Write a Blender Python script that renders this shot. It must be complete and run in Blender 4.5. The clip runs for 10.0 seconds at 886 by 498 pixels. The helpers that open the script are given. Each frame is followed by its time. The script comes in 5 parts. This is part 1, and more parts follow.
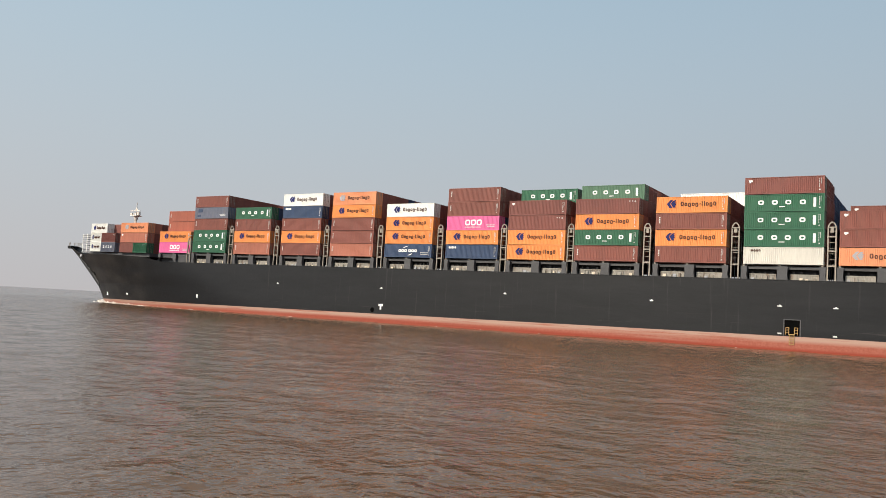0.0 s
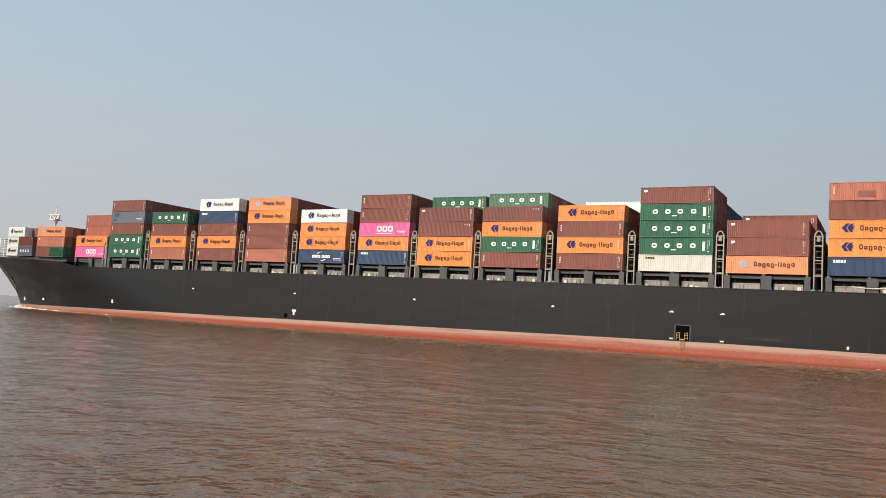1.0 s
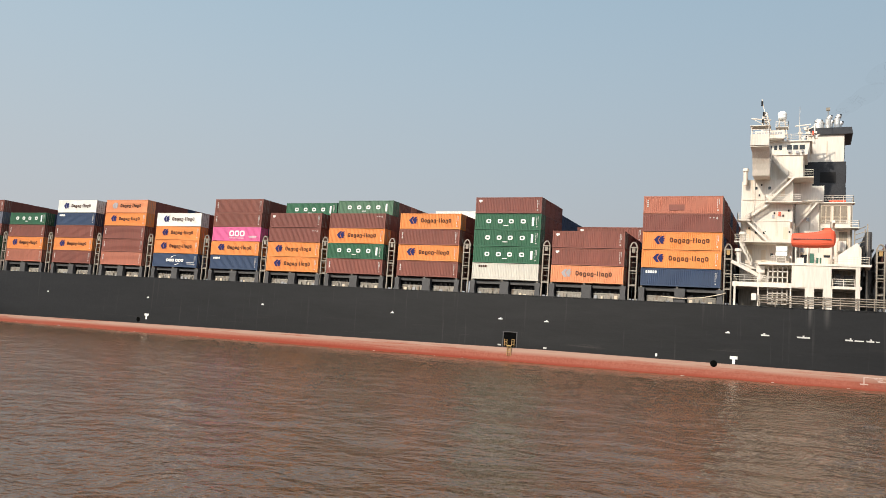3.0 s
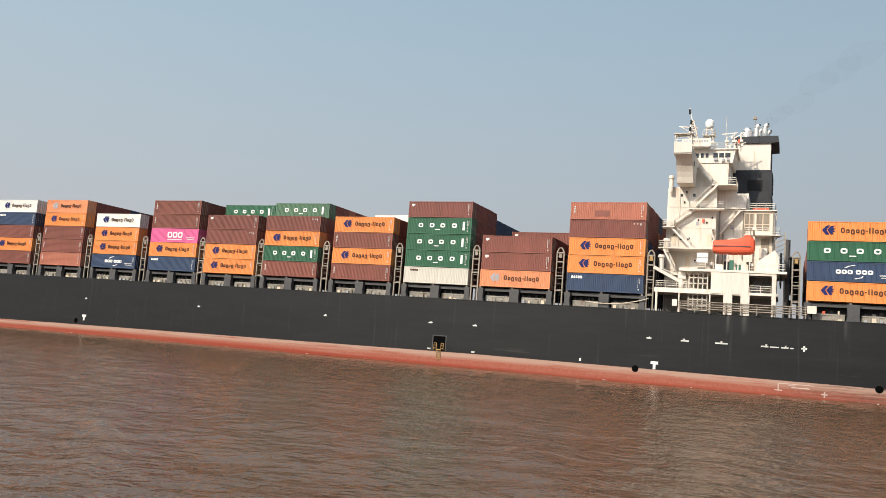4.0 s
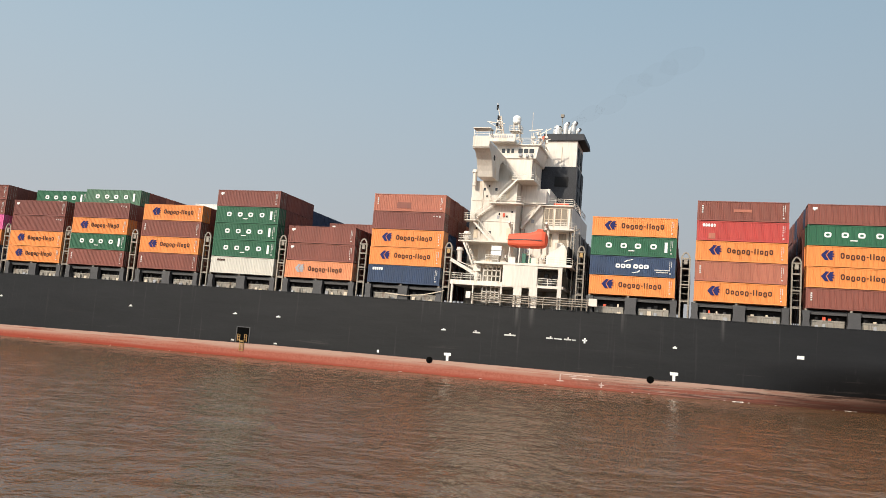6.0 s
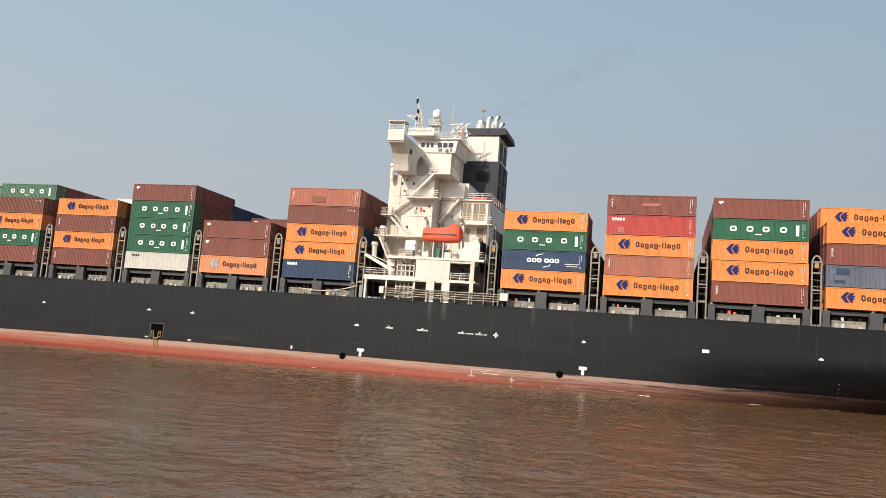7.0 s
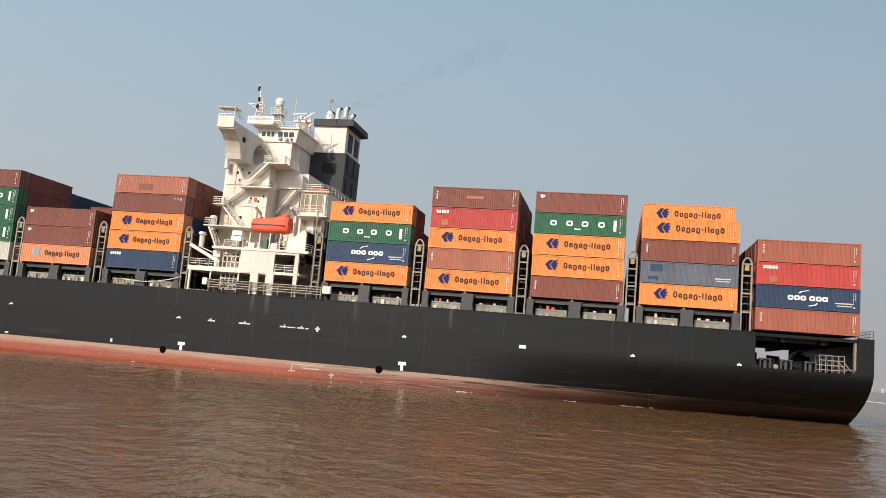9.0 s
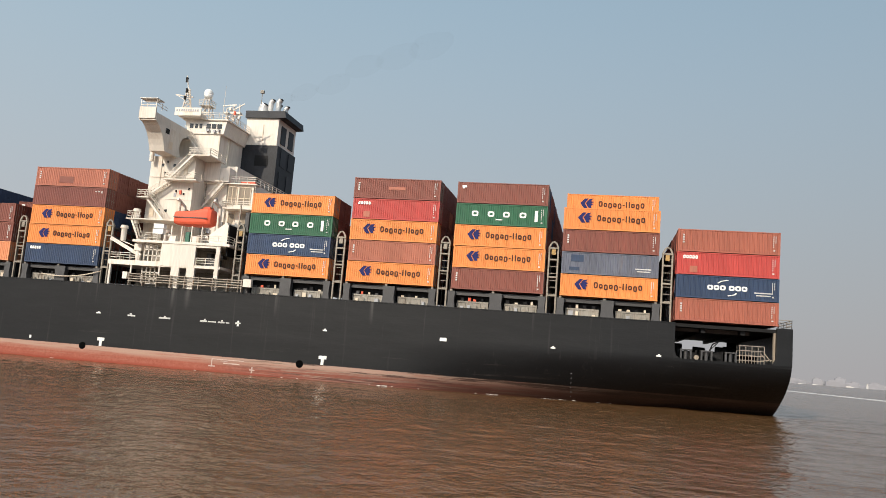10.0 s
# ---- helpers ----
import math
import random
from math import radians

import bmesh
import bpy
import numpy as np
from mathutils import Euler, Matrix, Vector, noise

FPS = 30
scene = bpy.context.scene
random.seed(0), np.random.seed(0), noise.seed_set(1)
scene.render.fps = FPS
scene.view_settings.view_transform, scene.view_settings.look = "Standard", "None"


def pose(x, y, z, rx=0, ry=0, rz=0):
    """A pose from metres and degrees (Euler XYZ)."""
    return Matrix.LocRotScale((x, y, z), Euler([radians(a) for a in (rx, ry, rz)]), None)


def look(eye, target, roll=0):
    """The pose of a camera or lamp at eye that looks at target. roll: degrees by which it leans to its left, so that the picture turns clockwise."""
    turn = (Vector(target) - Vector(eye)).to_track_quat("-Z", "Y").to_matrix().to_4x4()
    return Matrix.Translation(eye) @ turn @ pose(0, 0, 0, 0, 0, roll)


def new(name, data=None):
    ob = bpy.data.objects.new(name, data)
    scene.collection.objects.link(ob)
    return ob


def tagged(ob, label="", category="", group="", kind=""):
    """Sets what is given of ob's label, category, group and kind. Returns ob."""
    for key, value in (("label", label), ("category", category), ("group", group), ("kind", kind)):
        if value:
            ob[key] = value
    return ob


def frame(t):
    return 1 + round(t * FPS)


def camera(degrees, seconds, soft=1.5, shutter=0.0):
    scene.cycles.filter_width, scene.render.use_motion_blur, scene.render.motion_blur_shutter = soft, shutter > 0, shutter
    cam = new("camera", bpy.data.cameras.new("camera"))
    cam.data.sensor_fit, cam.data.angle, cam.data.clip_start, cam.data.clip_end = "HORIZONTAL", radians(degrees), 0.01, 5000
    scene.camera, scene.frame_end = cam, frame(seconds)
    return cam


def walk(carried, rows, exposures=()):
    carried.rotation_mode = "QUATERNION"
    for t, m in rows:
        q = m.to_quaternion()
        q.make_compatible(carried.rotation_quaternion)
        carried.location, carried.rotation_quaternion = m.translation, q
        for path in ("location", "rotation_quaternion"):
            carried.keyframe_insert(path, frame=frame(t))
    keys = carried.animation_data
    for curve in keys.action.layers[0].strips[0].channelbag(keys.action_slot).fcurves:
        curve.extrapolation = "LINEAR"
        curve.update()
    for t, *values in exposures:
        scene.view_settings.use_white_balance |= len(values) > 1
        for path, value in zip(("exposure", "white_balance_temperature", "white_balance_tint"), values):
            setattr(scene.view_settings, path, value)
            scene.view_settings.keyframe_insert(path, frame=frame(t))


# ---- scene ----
cam = camera(58.1, 10.0, soft=0.85)

# The ship steams towards -x at SPEED, trimmed a little by the stern. Its own axes: x aft, y to the far side, z up.
SPEED, TRIM = 5.5, 0.26
SIDE, MID, BEAM = 138.2, 158.2, 40.0


def ship_at(t):
    return pose(-SPEED * t, 0, -0.1, 0, TRIM, 0)


# The eye's way, in the ship's axes: seconds, eye, target, roll.
PATH = [
    (0, (-4.498, -0.491, 3.612), (-5.572, 1.19, 3.759), 3.4),
    (0.5, (-0.381, 0.987, 3.705), (-1.374, 2.715, 3.875), 3.4),
    (1, (3.71, 2.527, 3.795), (2.736, 4.266, 3.967), 3.5),
    (1.5, (7.886, 4.068, 3.875), (6.945, 5.823, 4.06), 3.6),
    (2, (12.042, 5.703, 3.951), (11.132, 7.474, 4.137), 3.6),
    (2.5, (16.285, 7.31, 4.055), (15.42, 9.103, 4.251), 3.8),
    (4, (28.785, 12.204, 4.673), (27.986, 14.024, 4.894), 4.5),
    (4.5, (32.959, 14.009, 4.779), (32.205, 15.847, 5.004), 4.6),
    (5, (37.221, 15.813, 4.856), (36.505, 17.666, 5.083), 4.6),
    (5.5, (41.54, 17.668, 4.913), (40.889, 19.544, 5.146), 4.7),
    (7, (54.733, 23.494, 5.102), (54.187, 25.403, 5.341), 4.5),
    (7.5, (59.052, 25.409, 5.152), (58.541, 27.327, 5.4), 4.5),
    (8, (63.321, 27.334, 5.199), (62.826, 29.255, 5.449), 5.0),
    (8.5, (67.58, 29.197, 5.222), (67.116, 31.126, 5.476), 5.0),
    (9, (71.92, 30.982, 5.202), (71.489, 32.917, 5.462), 5.0),
    (9.5, (76.25, 32.796, 5.164), (75.835, 34.735, 5.427), 4.8),
    (10, (80.525, 34.697, 5.1), (80.122, 36.639, 5.362), 4.6),
]
walk(cam, [(t, ship_at(t) @ look(eye, target, roll)) for t, eye, target, roll in PATH], [(0.0, 0.05), (5.0, 0.02), (10.0, -0.03)])

# ---- light ----
SUN_TO = Vector((-0.34, -0.77, 0.53)).normalized()
world = bpy.data.worlds.new("hazy_sky")
scene.world = world
world.use_nodes = True
wn, wl = world.node_tree.nodes, world.node_tree.links
sky = wn.new("ShaderNodeTexSky")
sky.sky_type = "NISHITA"
sky.sun_disc = False
sky.sun_elevation = math.asin(SUN_TO.z)
sky.sun_rotation = math.atan2(SUN_TO.x, SUN_TO.y)
sky.air_density, sky.dust_density, sky.ozone_density = 1.0, 3.0, 2.0
wn["Background"].inputs["Strength"].default_value = 0.155
# river haze: the sky pales evenly towards the horizon all round
way = wn.new("ShaderNodeTexCoord")
apart = wn.new("ShaderNodeSeparateXYZ")
wl.new(way.outputs["Generated"], apart.inputs[0])
depth = wn.new("ShaderNodeMapRange")
depth.interpolation_type = "SMOOTHERSTEP"
depth.inputs["From Min"].default_value, depth.inputs["From Max"].default_value = -0.02, 0.75
depth.inputs["To Min"].default_value, depth.inputs["To Max"].default_value = 0.97, 0.6
wl.new(apart.outputs["Z"], depth.inputs["Value"])
haze = wn.new("ShaderNodeMix")
haze.data_type = "RGBA"
veil = wn.new("ShaderNodeValToRGB")
veil.color_ramp.elements[0].position, veil.color_ramp.elements[0].color = 0.0, (0.295, 0.285, 0.290, 1)
veil.color_ramp.elements[1].position, veil.color_ramp.elements[1].color = 0.42, (0.262, 0.345, 0.390, 1)
lift = wn.new("ShaderNodeMix")
lift.data_type, lift.blend_type = "RGBA", "MULTIPLY"
lift.inputs["Factor"].default_value = 1.0
lift.inputs["B"].default_value = (10, 10, 10, 1)
wl.new(apart.outputs["Z"], veil.inputs["Fac"])
wl.new(veil.outputs["Color"], lift.inputs["A"])
wl.new(lift.outputs["Result"], haze.inputs["B"])
wl.new(depth.outputs["Result"], haze.inputs["Factor"])
wl.new(sky.outputs["Color"], haze.inputs["A"])
# and the haze glows towards the sun's side
side_x = wn.new("ShaderNodeMath")
side_x.operation = "MULTIPLY_ADD"
side_x.inputs[1].default_value, side_x.inputs[2].default_value = -0.20, 0.955
wl.new(apart.outputs["X"], side_x.inputs[0])
side_y = wn.new("ShaderNodeMapRange")
side_y.interpolation_type = "SMOOTHSTEP"
side_y.inputs["From Min"].default_value, side_y.inputs["From Max"].default_value = 0.1, -1.0
side_y.inputs["To Min"].default_value, side_y.inputs["To Max"].default_value = 0.0, 1.0
wl.new(apart.outputs["Y"], side_y.inputs["Value"])
glow = wn.new("ShaderNodeMath")
glow.operation = "ADD"
wl.new(side_x.outputs[0], glow.inputs[0])
wl.new(side_y.outputs["Result"], glow.inputs[1])
lit = wn.new("ShaderNodeMix")
lit.data_type, lit.blend_type = "RGBA", "MULTIPLY"
lit.inputs["Factor"].default_value = 1.0
wl.new(haze.outputs["Result"], lit.inputs["A"])
wl.new(glow.outputs[0], lit.inputs["B"])
wl.new(lit.outputs["Result"], wn["Background"].inputs["Color"])
lamp = bpy.data.lights.new("sun", "SUN")
lamp.energy, lamp.angle, lamp.color = 3.9, radians(0.6), (1.0, 0.89, 0.74)
sun = new("sun", lamp)
sun.matrix_world = look(SUN_TO * 400, (0, 0, 0))
scene.view_settings.exposure = 0.0


# ---- materials ----
def material(name, colour, rough=0.6, metal=0.0, wear=0.12, scale=1.0, dirt=None, dirt_at=0.62, bump=0.0, streak=0.0, spec=0.5):
    """Paint or metal with fine grain, larger blotches, optional dirt patches and upright streaks."""
    m = bpy.data.materials.new(name)
    m.use_nodes = True
    n, l = m.node_tree.nodes, m.node_tree.links
    b = n["Principled BSDF"]
    b.inputs["Metallic"].default_value = metal
    b.inputs["Specular IOR Level"].default_value = spec
    geo = n.new("ShaderNodeTexCoord")
    mp = n.new("ShaderNodeMapping")
    mp.inputs["Scale"].default_value = (scale, scale, scale * (0.12 if streak else 1.0))
    l.new(geo.outputs["Object"], mp.inputs["Vector"])
    info = n.new("ShaderNodeObjectInfo")
    big = n.new("ShaderNodeTexNoise")
    big.noise_dimensions = "4D"
    big.inputs["Scale"].default_value, big.inputs["Detail"].default_value = 0.45, 5
    l.new(mp.outputs["Vector"], big.inputs["Vector"])
    mul = n.new("ShaderNodeMath")
    mul.operation = "MULTIPLY"
    mul.inputs[1].default_value = 40
    l.new(info.outputs["Random"], mul.inputs[0])
    l.new(mul.outputs[0], big.inputs["W"])
    fine = n.new("ShaderNodeTexNoise")
    fine.inputs["Scale"].default_value, fine.inputs["Detail"].default_value = 7, 4
    l.new(mp.outputs["Vector"], fine.inputs["Vector"])
    add = n.new("ShaderNodeMath")
    add.operation = "ADD"
    l.new(big.outputs["Fac"], add.inputs[0])
    l.new(fine.outputs["Fac"], add.inputs[1])
    rnd = n.new("ShaderNodeMath")
    rnd.operation = "MULTIPLY_ADD"
    rnd.inputs[1].default_value, rnd.inputs[2].default_value = 0.25, -0.125
    l.new(info.outputs["Random"], rnd.inputs[0])
    sumv = n.new("ShaderNodeMath")
    sumv.operation = "ADD"
    l.new(add.outputs[0], sumv.inputs[0])
    l.new(rnd.outputs[0], sumv.inputs[1])
    ramp = n.new("ShaderNodeMapRange")
    ramp.inputs["From Min"].default_value, ramp.inputs["From Max"].default_value = 0.7, 1.3
    ramp.inputs["To Min"].default_value, ramp.inputs["To Max"].default_value = 1 - 1.6 * wear, 1 + wear
    l.new(sumv.outputs[0], ramp.inputs["Value"])
    tint = n.new("ShaderNodeMix")
    tint.data_type, tint.blend_type = "RGBA", "MULTIPLY"
    tint.inputs["Factor"].default_value = 1.0
    tint.inputs["A"].default_value = (*colour, 1)
    l.new(ramp.outputs["Result"], tint.inputs["B"])
    out = tint.outputs["Result"]
    if dirt:
        spots = n.new("ShaderNodeTexNoise")
        spots.noise_dimensions = "4D"
        spots.inputs["Scale"].default_value, spots.inputs["Detail"].default_value = 1.1, 8
        spots.inputs["Roughness"].default_value = 0.68
        l.new(mp.outputs["Vector"], spots.inputs["Vector"])
        l.new(mul.outputs[0], spots.inputs["W"])
        gate = n.new("ShaderNodeMapRange")
        gate.inputs["From Min"].default_value, gate.inputs["From Max"].default_value = dirt_at, dirt_at + 0.12
        gate.inputs["To Max"].default_value = 0.75
        l.new(spots.outputs["Fac"], gate.inputs["Value"])
        mix = n.new("ShaderNodeMix")
        mix.data_type = "RGBA"
        mix.inputs["B"].default_value = (*dirt, 1)
        l.new(gate.outputs["Result"], mix.inputs["Factor"])
        l.new(out, mix.inputs["A"])
        out = mix.outputs["Result"]
    l.new(out, b.inputs["Base Color"])
    rr = n.new("ShaderNodeMapRange")
    rr.inputs["To Min"].default_value, rr.inputs["To Max"].default_value = max(0.05, rough - 0.12), min(1, rough + 0.12)
    l.new(fine.outputs["Fac"], rr.inputs["Value"])
    l.new(rr.outputs["Result"], b.inputs["Roughness"])
    if bump:
        bp = n.new("ShaderNodeBump")
        bp.inputs["Strength"].default_value, bp.inputs["Distance"].default_value = bump, 0.03
        l.new(big.outputs["Fac"], bp.inputs["Height"])
        l.new(bp.outputs["Normal"], b.inputs["Normal"])
    return m


RUST = (0.16, 0.06, 0.03)
PAINT = {
    "orange": material("orange_container_paint", (0.71, 0.240, 0.058), 0.6, wear=0.10, dirt=(0.42, 0.13, 0.04), dirt_at=0.66, streak=1),
    "pale_orange": material("faded_orange_container_paint", (0.68, 0.26, 0.12), 0.65, wear=0.10, dirt=(0.45, 0.16, 0.07), dirt_at=0.66, streak=1),
    "rust": material("rust_red_container_paint", (0.33, 0.098, 0.060), 0.62, wear=0.13, dirt=(0.18, 0.06, 0.04), dirt_at=0.62, streak=1),
    "brown": material("brown_container_paint", (0.205, 0.062, 0.043), 0.62, wear=0.14, dirt=(0.11, 0.045, 0.035), dirt_at=0.6, streak=1),
    "dark_brown": material("dark_brown_container_paint", (0.180, 0.054, 0.040), 0.62, wear=0.14, dirt=(0.10, 0.04, 0.03), dirt_at=0.62, streak=1),
    "salmon": material("faded_red_brown_container_paint", (0.385, 0.132, 0.082), 0.65, wear=0.13, dirt=(0.24, 0.09, 0.06), dirt_at=0.62, streak=1),
    "red": material("red_container_paint", (0.46, 0.055, 0.045), 0.6, wear=0.12, dirt=(0.28, 0.05, 0.04), dirt_at=0.66, streak=1),
    "green": material("green_container_paint", (0.016, 0.105, 0.05), 0.6, wear=0.14, dirt=(0.03, 0.07, 0.045), dirt_at=0.66, streak=1),
    "grey_green": material("faded_green_container_paint", (0.07, 0.15, 0.09), 0.65, wear=0.14, dirt=(0.05, 0.08, 0.05), dirt_at=0.64, streak=1),
    "navy": material("navy_container_paint", (0.022, 0.045, 0.10), 0.6, wear=0.16, dirt=(0.05, 0.06, 0.08), dirt_at=0.66, streak=1),
    "white": material("white_container_paint", (0.76, 0.75, 0.70), 0.55, wear=0.06, dirt=(0.5, 0.45, 0.36), dirt_at=0.70, streak=1),
    "cream": material("cream_container_paint", (0.56, 0.53, 0.465), 0.6, wear=0.08, dirt=(0.40, 0.32, 0.22), dirt_at=0.66, streak=1),
    "pink": material("magenta_container_paint", (0.66, 0.115, 0.29), 0.55, wear=0.08, dirt=(0.5, 0.08, 0.2), dirt_at=0.7, streak=1),
    "blue_grey": material("weathered_blue_grey_container_paint", (0.12, 0.13, 0.17), 0.65, wear=0.2, dirt=(0.16, 0.14, 0.14), dirt_at=0.55, streak=1),
}
SIGN_WHITE = material("white_sign_paint", (0.80, 0.80, 0.77), 0.55, wear=0.08)
SIGN_BLUE = material("blue_sign_paint", (0.018, 0.022, 0.11), 0.7, wear=0.1, spec=0.2)
SIGN_DARK = material("dark_sign_paint", (0.075, 0.034, 0.024), 0.7, wear=0.1, spec=0.2)
SIGN_PALE = material("worn_white_sign_paint", (0.56, 0.55, 0.53), 0.6, wear=0.15)
SIGN_GREY = material("grey_sign_paint", (0.34, 0.34, 0.36), 0.55, wear=0.1)
SHIP_WHITE = material("white_ship_paint", (0.71, 0.645, 0.565), 0.55, wear=0.10, scale=0.6, dirt=(0.52, 0.40, 0.29), dirt_at=0.55, streak=1)
BUFF = material("buff_ship_paint", (0.66, 0.55, 0.42), 0.55, wear=0.08, dirt=(0.40, 0.25, 0.14), dirt_at=0.68, streak=1)
BLACK = material("black_funnel_paint", (0.026, 0.028, 0.034), 0.55, wear=0.35, spec=0.3)
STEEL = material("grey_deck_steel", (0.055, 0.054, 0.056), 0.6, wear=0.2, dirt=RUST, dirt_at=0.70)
LASH = material("lashing_steel", (0.27, 0.235, 0.19), 0.6, wear=0.2, dirt=(0.12, 0.07, 0.04), dirt_at=0.62)
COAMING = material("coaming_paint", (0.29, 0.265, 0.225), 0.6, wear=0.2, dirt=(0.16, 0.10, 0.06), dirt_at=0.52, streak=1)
DECK = material("deck_paint", (0.06, 0.045, 0.04), 0.7, wear=0.2, dirt=RUST, dirt_at=0.6)
GLASS = material("dark_window_glass", (0.03, 0.035, 0.04), 0.12, wear=0.1)
BOAT_ORANGE = material("lifeboat_orange", (0.66, 0.095, 0.040), 0.6, wear=0.08, dirt=(0.5, 0.07, 0.03), dirt_at=0.7)
YELLOW = material("yellow_paint", (0.36, 0.22, 0.07), 0.55, wear=0.15)
CHROME = material("exhaust_steel", (0.62, 0.61, 0.59), 0.4, metal=0.35, wear=0.2)
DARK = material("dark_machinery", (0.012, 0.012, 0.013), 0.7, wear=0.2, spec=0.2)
LOUVRE = material("weathered_louvre", (0.26, 0.215, 0.165), 0.7, wear=0.2, dirt=(0.13, 0.10, 0.075), dirt_at=0.55, streak=1)
FADED = material("faded_hull_marking", (0.52, 0.40, 0.35), 0.7, wear=0.2, dirt=(0.30, 0.14, 0.10), dirt_at=0.55)
# near-black colour in place of the unlit depth of doorway and holes
VOID = material("unlit_opening", (0.004, 0.004, 0.004), 0.9, wear=0.2, spec=0.0)
FOAM = material("foam", (0.72, 0.68, 0.62), 0.85, wear=0.15, scale=2.0)
WHITE_WATER = material("white_water", (0.42, 0.42, 0.42), 0.9, wear=0.1)
PIPE = material("galvanised_pipe", (0.27, 0.225, 0.18), 0.5, metal=0.2, wear=0.2, dirt=RUST, dirt_at=0.66)
GREEN_GEAR = material("green_machinery", (0.03, 0.12, 0.08), 0.55, wear=0.15)


def hull_material():
    """Black topsides over a red boot-top with pale scuffed upper edge, scrapes and rust runs; all by the ship's own height."""
    m = bpy.data.materials.new("hull_paint")
    m.use_nodes = True
    n, l = m.node_tree.nodes, m.node_tree.links
    b = n["Principled BSDF"]
    tc = n.new("ShaderNodeTexCoord")
    sep = n.new("ShaderNodeSeparateXYZ")
    l.new(tc.outputs["Object"], sep.inputs[0])

    def noise_of(sx, sy, sz, scale, detail=6, rough=0.6):
        mp = n.new("ShaderNodeMapping")
        mp.inputs["Scale"].default_value = (sx, sy, sz)
        l.new(tc.outputs["Object"], mp.inputs["Vector"])
        t = n.new("ShaderNodeTexNoise")
        t.inputs["Scale"].default_value, t.inputs["Detail"].default_value, t.inputs["Roughness"].default_value = scale, detail, rough
        l.new(mp.outputs["Vector"], t.inputs["Vector"])
        return t.outputs["Fac"]

    def ranged(v, a, c, lo=0.0, hi=1.0):
        r = n.new("ShaderNodeMapRange")
        r.inputs["From Min"].default_value, r.inputs["From Max"].default_value = a, c
        r.inputs["To Min"].default_value, r.inputs["To Max"].default_value = lo, hi
        l.new(v, r.inputs["Value"])
        return r.outputs["Result"]

    def mixed(fac, a, c):
        x = n.new("ShaderNodeMix")
        x.data_type = "RGBA"
        l.new(fac, x.inputs["Factor"])
        for key, v in (("A", a), ("B", c)):
            if isinstance(v, tuple):
                x.inputs[key].default_value = (*v, 1)
            else:
                l.new(v, x.inputs[key])
        return x.outputs["Result"]

    def times(a, c):
        x = n.new("ShaderNodeMath")
        x.operation = "MULTIPLY"
        l.new(a, x.inputs[0])
        l.new(c, x.inputs[1])
        return x.outputs[0]

    # the painted line falls towards the bow
    fall = ranged(sep.outputs["X"], -235, -20, 2.2, 0.0)
    zz = n.new("ShaderNodeMath")
    l.new(sep.outputs["Z"], zz.inputs[0])
    l.new(fall, zz.inputs[1])
    z = zz.outputs[0]
    plates = noise_of(0.12, 0.12, 0.5, 1.0, 5)
    grain = noise_of(1, 1, 1, 3.0, 6)
    runs = noise_of(1.6, 1.6, 0.06, 1.0, 7)
    scrape = noise_of(0.07, 0.07, 1.8, 1.0, 9, 0.72)
    black = mixed(ranged(plates, 0.35, 0.7), (0.0052, 0.0057, 0.0068), (0.0086, 0.0091, 0.0104))
    black = mixed(ranged(runs, 0.60, 0.74, 0, 0.5), black, (0.038, 0.036, 0.036))
    scuff_band = times(ranged(z, 2.6, 6.5, 1, 0), ranged(scrape, 0.60, 0.70, 0, 0.5))
    bow_rub = times(ranged(sep.outputs["X"], -200, -188, 1, 0), ranged(noise_of(0.16, 0.16, 0.3, 1.0, 4, 0.5), 0.42, 0.75, 0, 0.45))
    black = mixed(bow_rub, black, (0.060, 0.056, 0.050))
    black = mixed(scuff_band, black, (0.075, 0.066, 0.058))
    red = mixed(ranged(grain, 0.35, 0.7), (0.27, 0.070, 0.042), (0.33, 0.105, 0.068))
    red = mixed(ranged(scrape, 0.54, 0.66, 0, 0.6), red, (0.31, 0.16, 0.115))
    red = mixed(ranged(runs, 0.58, 0.7, 0, 0.5), red, (0.24, 0.075, 0.045))
    pale = times(ranged(z, 1.2, 1.9), ranged(scrape, 0.32, 0.48))
    red = mixed(pale, red, (0.37, 0.235, 0.18))
    torn = times(ranged(sep.outputs["X"], 28, 42), ranged(noise_of(0.11, 0.11, 2.6, 1.0, 9, 0.7), 0.48, 0.55, 0, 0.95))
    red = mixed(torn, red, (0.045, 0.028, 0.022))
    torn2 = times(ranged(sep.outputs["X"], 28, 42), ranged(noise_of(0.09, 0.3, 3.2, 1.3, 9, 0.7), 0.51, 0.58, 0, 0.9))
    red = mixed(torn2, red, (0.36, 0.27, 0.215))
    wet = times(ranged(sep.outputs["Z"], 0.15, 0.65, 1, 0), ranged(sep.outputs["X"], -190, -60, 0.15, 1))
    red = mixed(wet, red, (0.24, 0.036, 0.016))
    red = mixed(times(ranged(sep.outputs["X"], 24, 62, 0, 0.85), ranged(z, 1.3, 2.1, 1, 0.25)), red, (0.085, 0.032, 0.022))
    # red goes near black aft: the stern overhang's shade, put into the colour
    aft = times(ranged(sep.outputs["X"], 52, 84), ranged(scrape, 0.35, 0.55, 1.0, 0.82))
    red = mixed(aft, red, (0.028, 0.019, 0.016))
